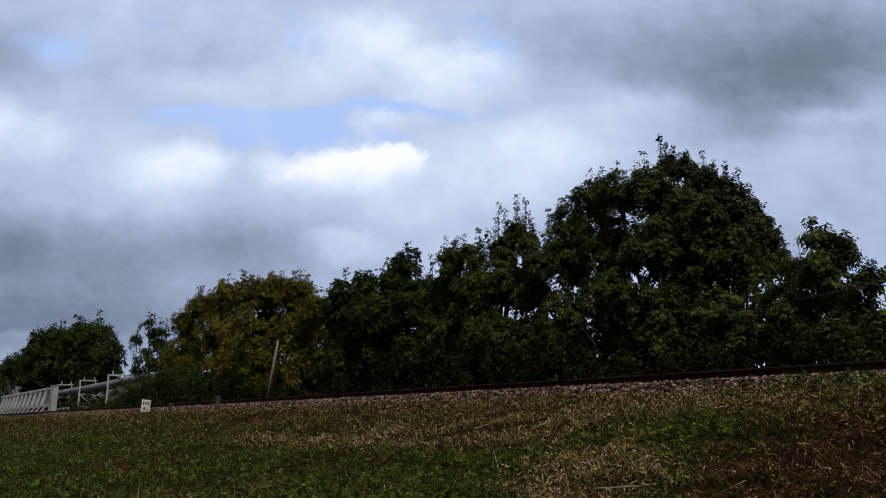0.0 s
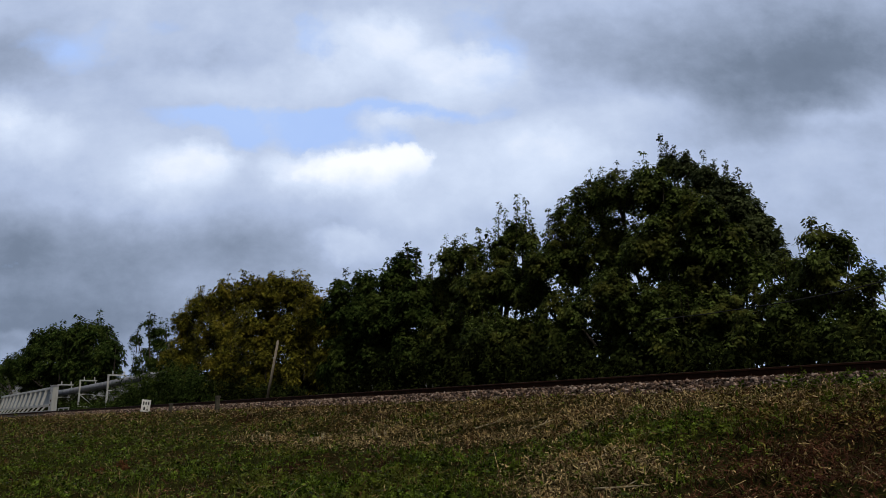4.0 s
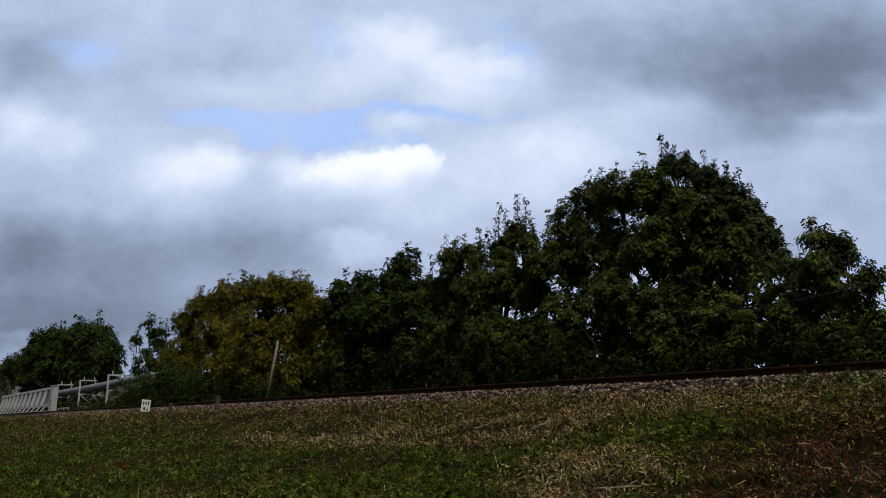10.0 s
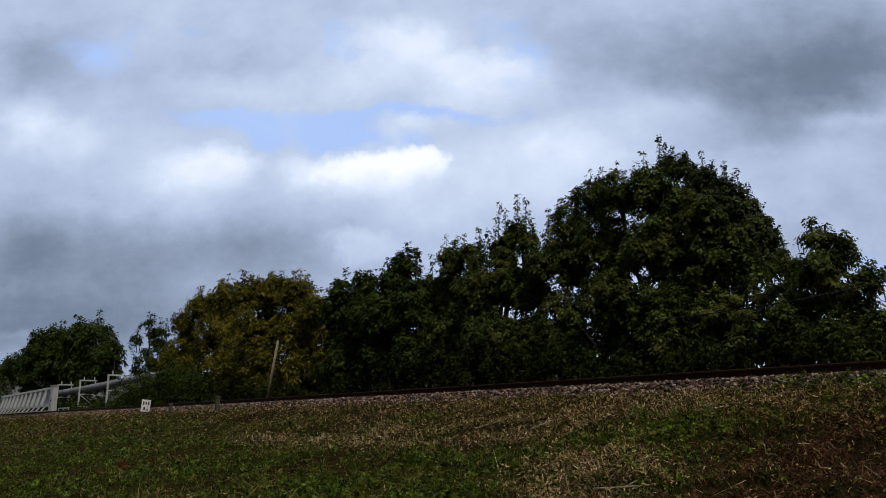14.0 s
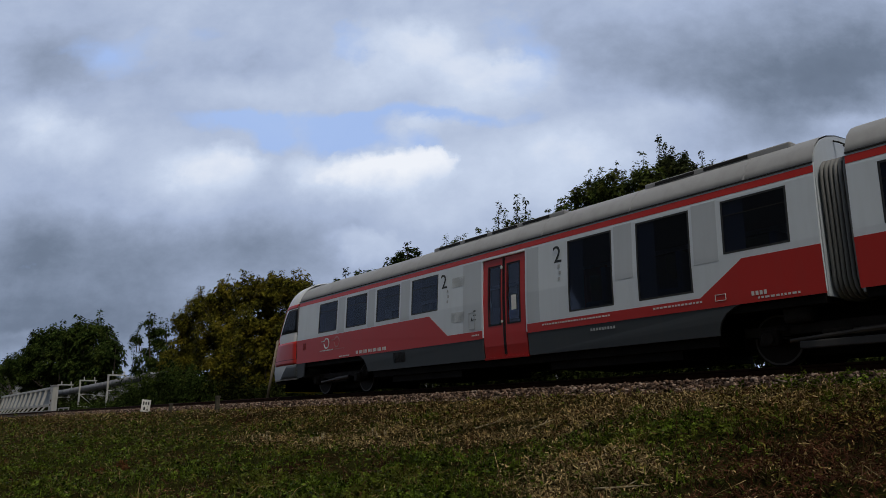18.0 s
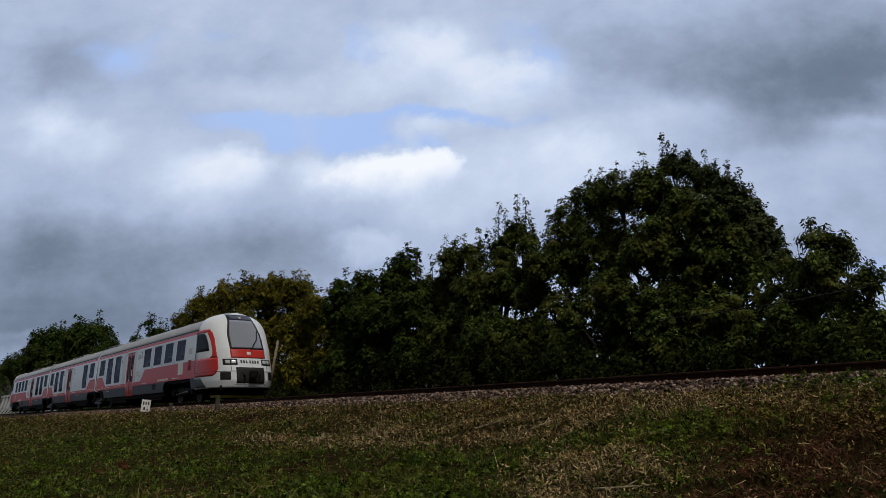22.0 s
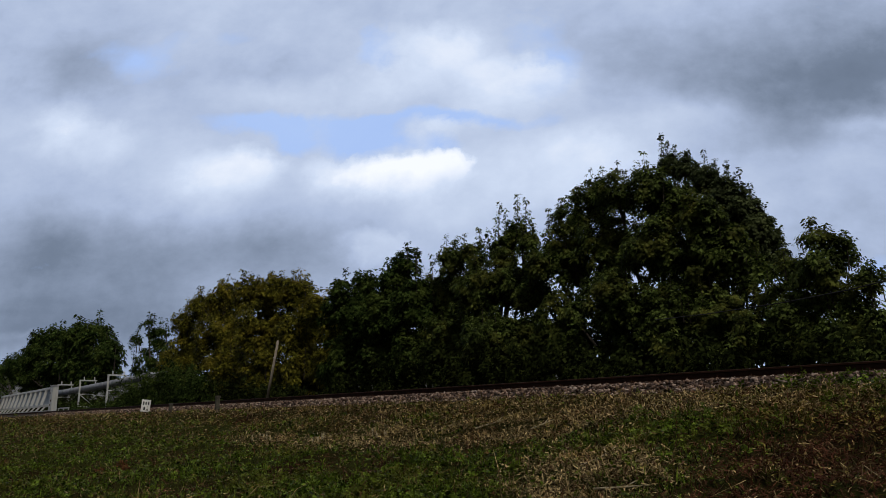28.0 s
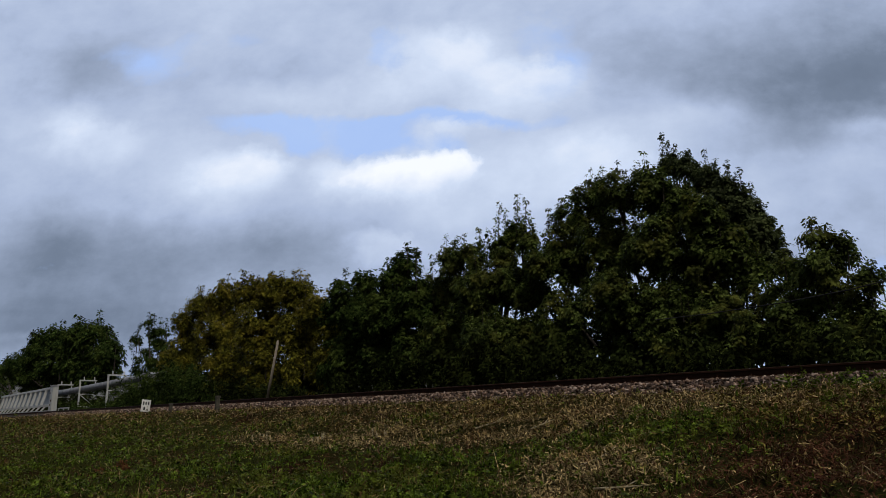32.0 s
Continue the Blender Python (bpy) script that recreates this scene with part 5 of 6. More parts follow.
side_tree, side_crown = tree("box_elder", "young box elder with open leafy branches", (-8.5, 6.8), ((-8.63, 6.15, 3.53, 0.22), (-8.36, 6.5, 3.42, 0.26), (-8.23, 6.85, 3.18, 0.23), (-8.52, 6.15, 2.74, 0.48), (-9.14, 6.5, 2.25, 0.47), (-8.58, 6.85, 2.06, 0.43), (-7.64, 6.15, 2.22, 0.27), (-7.47, 6.5, 2.41, 0.22), (-7.99, 6.45, 1.53, 0.44), (-7.24, 5.75, 1.07, 0.36), (-8.24, 6.1, 0.98, 0.58), (-9.23, 6.45, 1.09, 0.61), (-7.57, 5.75, 0.49, 0.42), (-9.48, 6.1, 1.67, 0.49), (-9.66, 6.85, 2.97, 0.3), (-7.26, 5.75, 0.36, 0.36)),
                             GREEN, 4800, 18, 0.05, tops=((-8.79, 6.5, 3.68, 4.11), (-8.39, 6.5, 3.53, 3.92), (-8.01, 6.5, 3.24, 3.46), (-7.48, 6.5, 2.58, 2.84), (-7.76, 6.5, 2.48, 2.87), (-9.63, 6.5, 3.23, 3.76)), airy=3, size=0.23, leaflets=7, width=0.6)


def hedge(name, label, x0, x1, y, height, count, mat, seed, size=0.24, deep=0.55):
    rng = np.random.RandomState(seed)
    k = count // 6
    x = rng.uniform(x0, x1, k)
    yy = y + rng.normal(0, deep, k)
    top = height * (0.75 + 0.3 * waves(x, yy * 0, seed, 0.8))
    top = top * (1 - 0.28 * smoothstep(-9.8, -7.6, x))
    z = bank(x, yy) + rng.rand(k) ** 0.8 * top
    ax = rng.normal(0, 0.45, (k, 3)) + np.array([0, -0.45, 0.7])
    ax /= np.linalg.norm(ax, axis=1)[:, None]
    own = np.repeat(np.arange(k), 6)
    p = np.stack([x, yy, z], -1)[own] + ax[own] * (rng.uniform(-1.2, 1.2, 6 * k) * size * 1.4)[:, None] + rng.normal(0, 0.3 * size, (6 * k, 3))
    arr = fans(p, ax[own], rng, size=size, leaflets=5, width=0.55)
    return tagged(new(name, quads(name, arr, mat)), label, "bushes", kind="stuff")


hedge("undergrowth", "leafy undergrowth below the trees, coloured dark for shade", -60.0, -3.0, 5.3, 3.1, 13000, SHADELEAF, 21, 0.32)
# back row added to close sky gaps, in the same shade-darkened leaf
hedge("back_undergrowth", "dense bushes behind the trees, coloured dark for shade", -58.0, -13.0, 9.4, 6.2, 11000, SHADELEAF, 24, 0.65, 0.4)
hedge("far_undergrowth", "leafy bushes behind the pipe, coloured dark for shade", -185.0, -56.0, 7.6, 3.6, 12000, SHADELEAF, 22, 0.6)
hedge("distant_bushes", "distant row of dark bushes along the line", -330.0, -118.0, 9.5, 6.0, 2600, DEEP, 25, 1.3, 0.8)
hedge("pipe_bushes", "leafy bushes in front of the pipe", -63.0, -44.0, 3.9, 4.0, 4600, DEEP, 23, 0.36)
hedge("low_bushes", "low leafy bushes below the pipe", -84.0, -62.0, 3.7, 1.7, 2200, DEEP, 26, 0.36, 0.4)

# ---- the bank's turf: tufts of blades, fallen straw, stalks and small leaves ----
def scatter(count, rng):
    """Places on the near bank: most of them before the camera, a third all along the line."""
    far = int(count * 0.2)
    x = np.where(rng.rand(far) < 0.6, -110.0 * rng.rand(far) ** 2.0 + 6.0, rng.uniform(-6.0, 6.0, far))
    y = rng.uniform(-15.0, -2.38, far)
    n = count - far
    a = np.radians(rng.uniform(17.0, 90.0, n))
    r = 5.8 * (60.0 / 5.8) ** rng.rand(n)
    x2, y2 = EYE[0] - np.sin(a) * r, EYE[1] + np.cos(a) * r
    ok = y2 < -2.38
    return np.concatenate([x, x2[ok]]), np.concatenate([y, y2[ok]])


def holes(x, y):
    """1 on the tussocks, less in the dark hollows between them."""
    return 0.22 + 0.78 * tussock(x, y)


def blot(x, y, cx_, cy_, rx, ry):
    return np.exp(-(((x - cx_) / rx) ** 2 + ((y - cy_) / ry) ** 2))


def dry_share(x, y):
    w_ = waves(x, y, 31, 1.3)
    crest = smoothstep(-3.9, -2.7, y)
    spots = blot(x, y, -12.3, -5.1, 1.8, 0.7) + blot(x, y, -8.8, -4.2, 1.7, 0.6) + blot(x, y, -7.3, -3.4, 2.4, 0.6) + blot(x, y, -16.3, -5.2, 1.3, 0.5) + blot(x, y, -5.7, -6.1, 0.9, 0.8)
    low = smoothstep(-7.0, -5.2, y)
    return np.clip(0.03 + 0.11 * low + 0.5 * crest + 0.22 * w_ + 1.7 * spots, 0.05, 1.0)


def bare_share(x, y):
    return np.clip(blot(x, y, -3.8, -4.7, 1.1, 0.9) + blot(x, y, -2.9, -5.7, 1.1, 1.2), 0, 1)


def lush_share(x, y):
    return np.clip(blot(x, y, -9.2, -7.4, 4.0, 1.5) + blot(x, y, -5.8, -4.5, 1.3, 0.8) + 0.8 * blot(x, y, -17.0, -9.6, 4.0, 1.2) + 0.6 * blot(x, y, -24.0, -6.5, 6.0, 1.5) + 0.5 * blot(x, y, -4.6, -2.7, 1.6, 0.6), 0, 1)


def blades(name, label, tufts, per, seed, mat, h0, h1, wide, keep, lean=0.5, curl=0.5, spread=0.06, flat=0.0):
    """Tufts of two-piece blades that lean out from their tuft."""
    rng = np.random.RandomState(seed)
    tx, ty = scatter(tufts, rng)
    ok = rng.rand(len(tx)) < keep(tx, ty)
    tx, ty = tx[ok], ty[ok]
    big = rng.uniform(0.6, 1.35, len(tx))
    dist = np.hypot(tx - EYE[0], ty - EYE[1])
    idx = np.repeat(np.arange(len(tx)), per)
    n = len(idx)
    ang = rng.rand(n) * 2 * math.pi
    rad = spread * big[idx] * rng.rand(n) ** 0.5 * (1 + 0.02 * dist[idx])
    x, y = tx[idx] + rad * np.cos(ang), ty[idx] + rad * np.sin(ang)
    z = bank(x, y) - 0.01 + flat * rng.rand(n)
    h = rng.uniform(h0, h1, n) * big[idx]
    w = wide * rng.uniform(0.7, 1.4, n) * (1 + 0.05 * dist[idx])
    ang = ang + rng.normal(0, 0.5, n)
    tilt = np.abs(rng.normal(lean, lean * 0.5, n))
    dirx, diry = np.cos(ang), np.sin(ang)
    turn = ang + math.pi / 2 + rng.normal(0, 0.5, n)
    out = np.empty((n, 2, 4, 3), np.float32)
    b = np.stack([x, y, z], -1)
    side = np.stack([np.cos(turn), np.sin(turn), rng.normal(0, 0.25, n)], -1) * (w * 0.5)[:, None]
    t1 = np.clip(tilt * 0.6, 0, 1.45)
    mid = b + np.stack([dirx * np.sin(t1), diry * np.sin(t1), np.cos(t1)], -1) * (h * 0.55)[:, None]
    t2 = np.clip(tilt * (1 + curl * 1.5), 0, 2.2)
    tip = mid + np.stack([dirx * np.sin(t2), diry * np.sin(t2), np.cos(t2)], -1) * (h * 0.5)[:, None]
    out[:, 0, 0], out[:, 0, 1], out[:, 0, 2], out[:, 0, 3] = b - side * 0.7, b + side * 0.7, mid + side, mid - side
    out[:, 1, 0], out[:, 1, 1], out[:, 1, 2], out[:, 1, 3] = mid - side, mid + side, tip + side * 0.12, tip - side * 0.12
    return tagged(new(name, quads(name, out.reshape(-1, 3), mat)), label, "grass", kind="stuff")


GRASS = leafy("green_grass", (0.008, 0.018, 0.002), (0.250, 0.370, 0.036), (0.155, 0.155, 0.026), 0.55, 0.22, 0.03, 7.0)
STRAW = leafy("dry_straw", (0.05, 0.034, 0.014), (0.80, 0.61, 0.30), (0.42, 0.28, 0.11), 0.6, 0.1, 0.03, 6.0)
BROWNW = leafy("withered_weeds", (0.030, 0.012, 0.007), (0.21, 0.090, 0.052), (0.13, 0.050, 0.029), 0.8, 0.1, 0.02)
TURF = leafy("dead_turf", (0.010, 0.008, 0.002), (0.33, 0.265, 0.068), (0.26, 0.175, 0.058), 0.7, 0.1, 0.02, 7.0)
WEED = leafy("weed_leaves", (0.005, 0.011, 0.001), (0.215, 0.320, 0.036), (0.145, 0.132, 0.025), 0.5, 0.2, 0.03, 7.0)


def litter(name, label, count, seed, mat, keep, l0, l1, wide, high=0.07):
    """Short curled dry bits that lie about: two-piece strips."""
    rng = np.random.RandomState(seed)
    x, y = scatter(count, rng)
    ok = rng.rand(len(x)) < keep(x, y)
    x, y = x[ok], y[ok]
    n = len(x)
    far = 1 + 0.03 * np.hypot(x - EYE[0], y - EYE[1])
    p = np.stack([x, y, bank(x, y) + high * rng.rand(n) ** 1.2], -1)
    ang = rng.rand(n) * 2 * math.pi
    bend = rng.normal(0, 0.95, n)
    rise = rng.normal(0.15, 0.5, n)
    ln = rng.uniform(l0, l1, n) * far / 2
    w = wide * rng.uniform(0.6, 1.5, n) * far ** 1.25
    out = np.empty((n, 2, 4, 3), np.float32)
    for k in range(2):
        d = np.stack([np.cos(ang) * np.cos(rise), np.sin(ang) * np.cos(rise), np.sin(rise)], -1)
        s = np.stack([-np.sin(ang), np.cos(ang), rng.normal(0, 0.5, n)], -1) * (w * (1.0, 0.9)[k] * 0.5)[:, None]
        q = p + d * ln[:, None]
        s2 = s * (0.9, 0.25)[k]
        out[:, k, 0], out[:, k, 1], out[:, k, 2], out[:, k, 3] = p - s, p + s, q + s2, q - s2
        p = q
        ang = ang + bend
        rise = rise - np.abs(bend) * 0.5
    return tagged(new(name, quads(name, out.reshape(-1, 3), mat)), label, "grass", kind="stuff")


blades("grass", "green grass on the railway bank", 27000, 8, 41, GRASS, 0.06, 0.17, 0.007, lambda x, y: holes(x, y) * np.clip((0.30 + 0.3 * smoothstep(-6.0, -7.6, y) + lush_share(x, y)) * (1 - 0.7 * dry_share(x, y)) * (1 - 0.9 * bare_share(x, y)), 0, 1), 0.8, 0.6)
blades("dry_grass", "dry straw-coloured grass tufts on the bank", 14000, 6, 42, STRAW, 0.05, 0.17, 0.005, lambda x, y: 0.8 * dry_share(x, y) * (1 - 0.8 * bare_share(x, y)), 1.0, 0.6, 0.10, 0.03)
litter("dry_litter", "pale curled straw lying on the bank", 330000, 46, STRAW, lambda x, y: (dry_share(x, y) ** 1.4 + 0.12 * bare_share(x, y)) * (1 - 0.35 * bare_share(x, y)), 0.035, 0.11, 0.0085, 0.10)
litter("dead_turf", "olive and tan withered leaves matted on the bank", 260000, 48, TURF, lambda x, y: 1.25 * holes(x, y) * np.clip(0.14 + 0.18 * smoothstep(-6.6, -5.2, y) + 0.3 * smoothstep(-5.0, -3.4, y) - 0.4 * lush_share(x, y) - 0.05 * bare_share(x, y), 0.03, 1), 0.035, 0.10, 0.011, 0.13)
litter("brown_litter", "brown withered stems lying on the bank", 230000, 47, BROWNW, lambda x, y: np.clip(0.18 + 1.3 * bare_share(x, y) + 0.3 * smoothstep(-4.4, -3.0, y), 0, 1), 0.05, 0.16, 0.0052, 0.09)
blades("fallen_stalks", "long pale fallen stalks in the grass", 420, 1, 45, STRAW, 0.3, 0.7, 0.006, lambda x, y: np.clip(0.3 + dry_share(x, y), 0, 1), 1.5, 0.08, 0.1, 0.12)


def weeds(name, label, count, seed, mat, keep, size):
    rng = np.random.RandomState(seed)
    x, y = scatter(count, rng)
    ok = rng.rand(len(x)) < keep(x, y)
    x, y = x[ok], y[ok]
    far = 1 + 0.05 * np.hypot(x - EYE[0], y - EYE[1])
    z = bank(x, y) + 0.11 * rng.rand(len(x))
    d = rng.normal(0, 0.7, (len(x), 3)) + np.array([0, -0.1, 0.25])
    d /= np.linalg.norm(d, axis=1)[:, None]
    arr = sprays(np.stack([x, y, z], -1), d, rng, size=size * far[:, None], leaflets=5, droop=0.4, width=0.6, leaf=0.55)
    return tagged(new(name, quads(name, arr, mat)), label, "weeds", kind="stuff")


weeds("low_weeds", "low leafy weeds among the grass", 125000, 44, WEED, lambda x, y: holes(x, y) * np.clip((0.26 + 0.9 * lush_share(x, y) + 0.35 * (waves(x, y, 51, 1.2) > 0.1)) * (1 - 0.9 * bare_share(x, y)) * (1 - 0.75 * dry_share(x, y)), 0, 1), 0.044)
weeds("broad_weeds", "broad-leaved green weeds on the bank", 26000, 49, WEED, lambda x, y: tussock(x, y) * np.clip((0.06 + 1.0 * lush_share(x, y)) * (1 - 0.9 * bare_share(x, y)) * (1 - 0.6 * dry_share(x, y)), 0, 1), 0.080)
rng = np.random.RandomState(71)
n = 850
wx_, wy_ = -5.6 + 7.5 * rng.rand(n), -2.55 + 0.75 * rng.rand(n)
wz_ = np.interp(np.abs(wy_), (1.35, 1.68, 2.35), (-0.20, -0.21, -0.45)) + 0.09 * rng.rand(n)
wd_ = rng.normal(0, 0.6, (n, 3)) + np.array([0, -0.2, 0.4])
wd_ /= np.linalg.norm(wd_, axis=1)[:, None]
tagged(new("track_weeds", quads("track_weeds", sprays(np.stack([wx_, wy_, wz_], -1), wd_, rng, size=0.11, leaflets=5, droop=0.4, width=0.5, leaf=0.55), WEED)), "weeds growing over the edge of the ballast", "weeds", kind="stuff")


# ---- ballast ----
m = Nodes("ballast_stone")
rnd = m.add("NewGeometry").outputs["Random Per Island"]
col = m.ramp(rnd, (0.0, (0.018, 0.011, 0.008)), (0.40, (0.085, 0.055, 0.043)), (0.72, (0.27, 0.175, 0.125)), (1.0, (0.55, 0.43, 0.36)))
col = m.mix(m.math("MULTIPLY", m.noise(25.0, 5), 0.6), col, (0.05, 0.035, 0.028))
m.set(Base_Color=col, Roughness=0.9)
m.bsdf.inputs["Specular IOR Level"].default_value = 0.15
m.bump(m.noise(60.0, 4), 0.4, 0.01)
STONE = m.mat


m = Nodes("single_ballast_stone")
rnd = m.add("ObjectInfo").outputs["Random"]
col = m.ramp(rnd, (0.0, (0.025, 0.016, 0.012)), (0.4, (0.10, 0.066, 0.052)), (0.75, (0.30, 0.20, 0.15)), (1.0, (0.60, 0.49, 0.43)))
col = m.mix(m.math("MULTIPLY", m.noise(3.0, 5), 0.6), col, (0.05, 0.035, 0.028))
m.set(Base_Color=col, Roughness=0.9)
m.bsdf.inputs["Specular IOR Level"].default_value = 0.15
m.bump(m.noise(5.0, 5), 0.6, 0.1)
ONESTONE = m.mat


def ballast_height(y):
    return np.interp(np.abs(y), (0.0, 1.35, 1.68, 2.35), (-0.21, -0.20, -0.21, -0.47))


xs = np.concatenate([np.linspace(-420, -60, 40), np.linspace(-59, 10, 140), np.linspace(12, 330, 40)])
ys = np.linspace(-2.35, 2.35, 23)
BXX, BYY = np.meshgrid(xs, ys, indexing="ij")
bz = ballast_height(BYY) - 0.03 + 0.015 * waves(BXX, BYY, 8, 4.0)
bv = np.stack([BXX, BYY, bz], -1).reshape(-1, 3)
bf = [(i * 23 + j, (i + 1) * 23 + j, (i + 1) * 23 + j + 1, i * 23 + j + 1) for i in range(len(xs) - 1) for j in range(22)]
BED = rough_stuff("ballast_bed", (0.02, 0.014, 0.011), (0.07, 0.05, 0.04), 14.0, 0.95, 0.9)
ballast = tagged(new("ballast_bed", mesh("ballast_bed", bv, bf, BED, True)), "bed of broken brown-grey stone under the track", "ballast", kind="structure")


def stones(count, seed, x0, x1, size):
    """Broken stones: skewed six-sided lumps as triangles."""
    rng = np.random.RandomState(seed)
    x = x1 - (x1 - x0) * rng.rand(count) ** 1.5
    y = np.where(rng.rand(count) < 0.82, rng.uniform(-2.3, -1.25, count), rng.uniform(-1.3, 1.6, count))
    z = ballast_height(y) + rng.uniform(-0.03, 0.015, count)
    s = size * rng.uniform(0.5, 1.35, count)
    a = np.linalg.qr(rng.normal(0, 1, (count, 3, 3)))[0] * (s[:, None] * np.stack([np.ones(count), rng.uniform(0.6, 0.95, count), rng.uniform(0.45, 0.75, count)], -1))[:, None, :]
    corners = np.array([(-1, -1, -1), (1, -1, -1), (1, 1, -1), (-1, 1, -1), (-0.6, -0.7, 1), (0.7, -0.6, 1), (0.6, 0.7, 1), (-0.7, 0.6, 1)]) * 0.68
    v = np.einsum("nij,kj->nki", a, corners) + rng.normal(0, 0.15, (count, 8, 3)) * s[:, None, None] + np.stack([x, y, z], -1)[:, None, :]
    tri = np.array([(3, 2, 1), (3, 1, 0), (4, 5, 6), (4, 6, 7), (0, 1, 5), (0, 5, 4), (1, 2, 6), (1, 6, 5), (2, 3, 7), (2, 7, 6), (3, 0, 4), (3, 4, 7)])
    me = bpy.data.meshes.new("stones")
    me.vertices.add(count * 8)
    me.vertices.foreach_set("co", v.astype(np.float32).ravel())
    idx = (tri[None] + 8 * np.arange(count)[:, None, None]).reshape(-1).astype(np.int32)
    me.loops.add(len(idx))
    me.loops.foreach_set("vertex_index", idx)
    me.polygons.add(len(idx) // 3)
    me.polygons.foreach_set("loop_start", np.arange(0, len(idx), 3, dtype=np.int32))
    me.materials.append(STONE)
    me.update(calc_edges=True)
    return me


tagged(part("ballast_stones", stones(17500, 61, -62.0, 2.0, 0.042), None, ballast), kind="stuff")

# ---- things beside the line ----
# kilometre plate
km = thing("line_marker", "white line marker plate with black figures on a short post", "marker", Matrix.Translation((-34.2, -2.7, float(bank(-34.2, -2.7)))))
part("post", boxes((-0.04, 0.04, 0.0, 0.06, -0.2, 0.30), bevel=0.01), CONCRETE, km, "grey concrete post")
plate = part("plate", boxes((-0.19, 0.19, -0.04, -0.005, 0.14, 0.66), bevel=0.012), PLATE, km, "white enamelled plate")
for x0, z0, w_, h_ in ((-0.13, 0.43, 0.06, 0.14), (-0.03, 0.45, 0.06, 0.12), (0.08, 0.43, 0.05, 0.14), (-0.08, 0.21, 0.07, 0.13), (0.04, 0.20, 0.08, 0.05)):
    part("figure_bar", boxes((x0, x0 + w_, -0.046, -0.039, z0, z0 + h_)), INK, plate)
km.rotation_euler = (0, radians(5), radians(62))


def stub(x, y, w, h, label):
    t = thing("marker_post", label, "post", Matrix.Translation((x, y, float(bank(x, y)))), group="short posts by the track")
    part("shaft", boxes((-w / 2, w / 2, -w / 2, w / 2, -0.2, h), bevel=0.02), CONCRETE, t)
    part("cap", boxes((-w / 2 - 0.01, w / 2 + 0.01, -w / 2 - 0.01, w / 2 + 0.01, h - 0.07, h + 0.012), bevel=0.015), CONCRETE, t)
    return t


stub(-25.9, -2.6, 0.135, 0.56, "weathered grey concrete post beside the ballast")
stub(-31.0, -2.6, 0.12, 0.40, "short mossy concrete post beside the ballast")

# leaning timber pole
pole = thing("leaning_pole", "old timber pole leaning beside the track", "pole", Matrix.Translation((-34.25, 2.9, float(bank(-34.25, 2.9)) - 0.2)))
bm = bmesh.new()
tube(bm, [(0, 0, 0), (0.68, 0, 1.85), (1.30, 0, 3.64)], [0.072, 0.064, 0.056], 12)
part("shaft", bm, POLEWOOD, pole, "grey weathered timber", True)
bm = tube(bmesh.new(), [(1.30, 0, 3.64), (1.315, 0, 3.68)], [0.056, 0.03], 12)
part("cap", bm, POLEWOOD, pole)

# bridge girder: white truss with leaning struts
GY0 = 2.75
girder = thing("bridge_girder", "white painted steel truss girder of a railway bridge", "bridge", Matrix.Translation((-84.9, GY0, 0.2)))
GL, GH = 37.0, 2.45
part("top_chord", boxes((-GL, 0.0, -0.15, 0.15, GH - 0.22, GH), bevel=0.02), GIRDER, girder, "white upper chord")
part("bottom_chord", boxes((-GL - 1.5, 0.0, -0.15, 0.15, 0.48, 0.70), bevel=0.02), GIRDER, girder, "white lower chord")
part("lower_flange", boxes((-GL, 0.0, -0.22, 0.22, 0.0, 0.08), bevel=0.01), GIRDER, girder)
part("web_plate", boxes((-GL, -0.9, 0.160, 0.190, 0.70, GH - 0.22)), WEB, girder, "blue-grey plate behind the struts")
post = part("end_post", boxes((-1.1, 0.3, -0.26, 0.26, -0.15, GH + 0.08), bevel=0.03), GIRDER, girder, "broad white end post with rust spots")
part("end_cap", boxes((-1.17, 0.37, -0.31, 0.31, GH + 0.08, GH + 0.15), bevel=0.02), GIRDER, girder)
part("rust_patch", boxes((-0.55, 0.05, -0.266, -0.259, 0.95, 1.15), (-0.75, -0.25, -0.266, -0.259, 0.55, 0.70), (-1.0, -0.7, -0.266, -0.259, 1.75, 1.9)), RUSTPAINT, post, "rusty patches where the paint came off")
part("end_strut", tube(bmesh.new(), [(-GL, 0, GH - 0.1), (-GL - 1.8, 0, 0.6)], 0.13, 4), GIRDER, girder, "leaning end strut")
n = 11
for i in range(n):
    x = -4.0 - i * (GL - 4.0) / n
    part("rib", tube(bmesh.new(), [(x, -0.46, 0.68), (x, -0.06, GH - 0.20)], 0.17, 4), GIRDER, girder, "leaning white rib")
    part("bracket", tube(bmesh.new(), [(x, -0.45, 0.04), (x, -0.08, 0.50)], 0.09, 4), GIRDER, girder)
part("bearing", boxes((-2.0, 0.2, -0.5, 0.5, -1.2, -0.15), bevel=0.03), CONCRETE, girder, "grey concrete bearing block")

# pipe on white portal frames
pipe = thing("heating_pipe", "silver insulated pipe carried beside the bridge", "pipe", Matrix.Translation((0, 4.6, 0)))
bm = bmesh.new()
tube(bm, [(-98, 0, 2.20), (-93, 0, 2.22), (-82, 0, 2.27), (-72, 0, 2.34), (-65, 0, 2.42), (-60, 0, 2.47), (-57, 0.8, 2.5)], 0.33, 16)
run = part("cladding", bm, FOIL, pipe, "dull silver cladding", True)
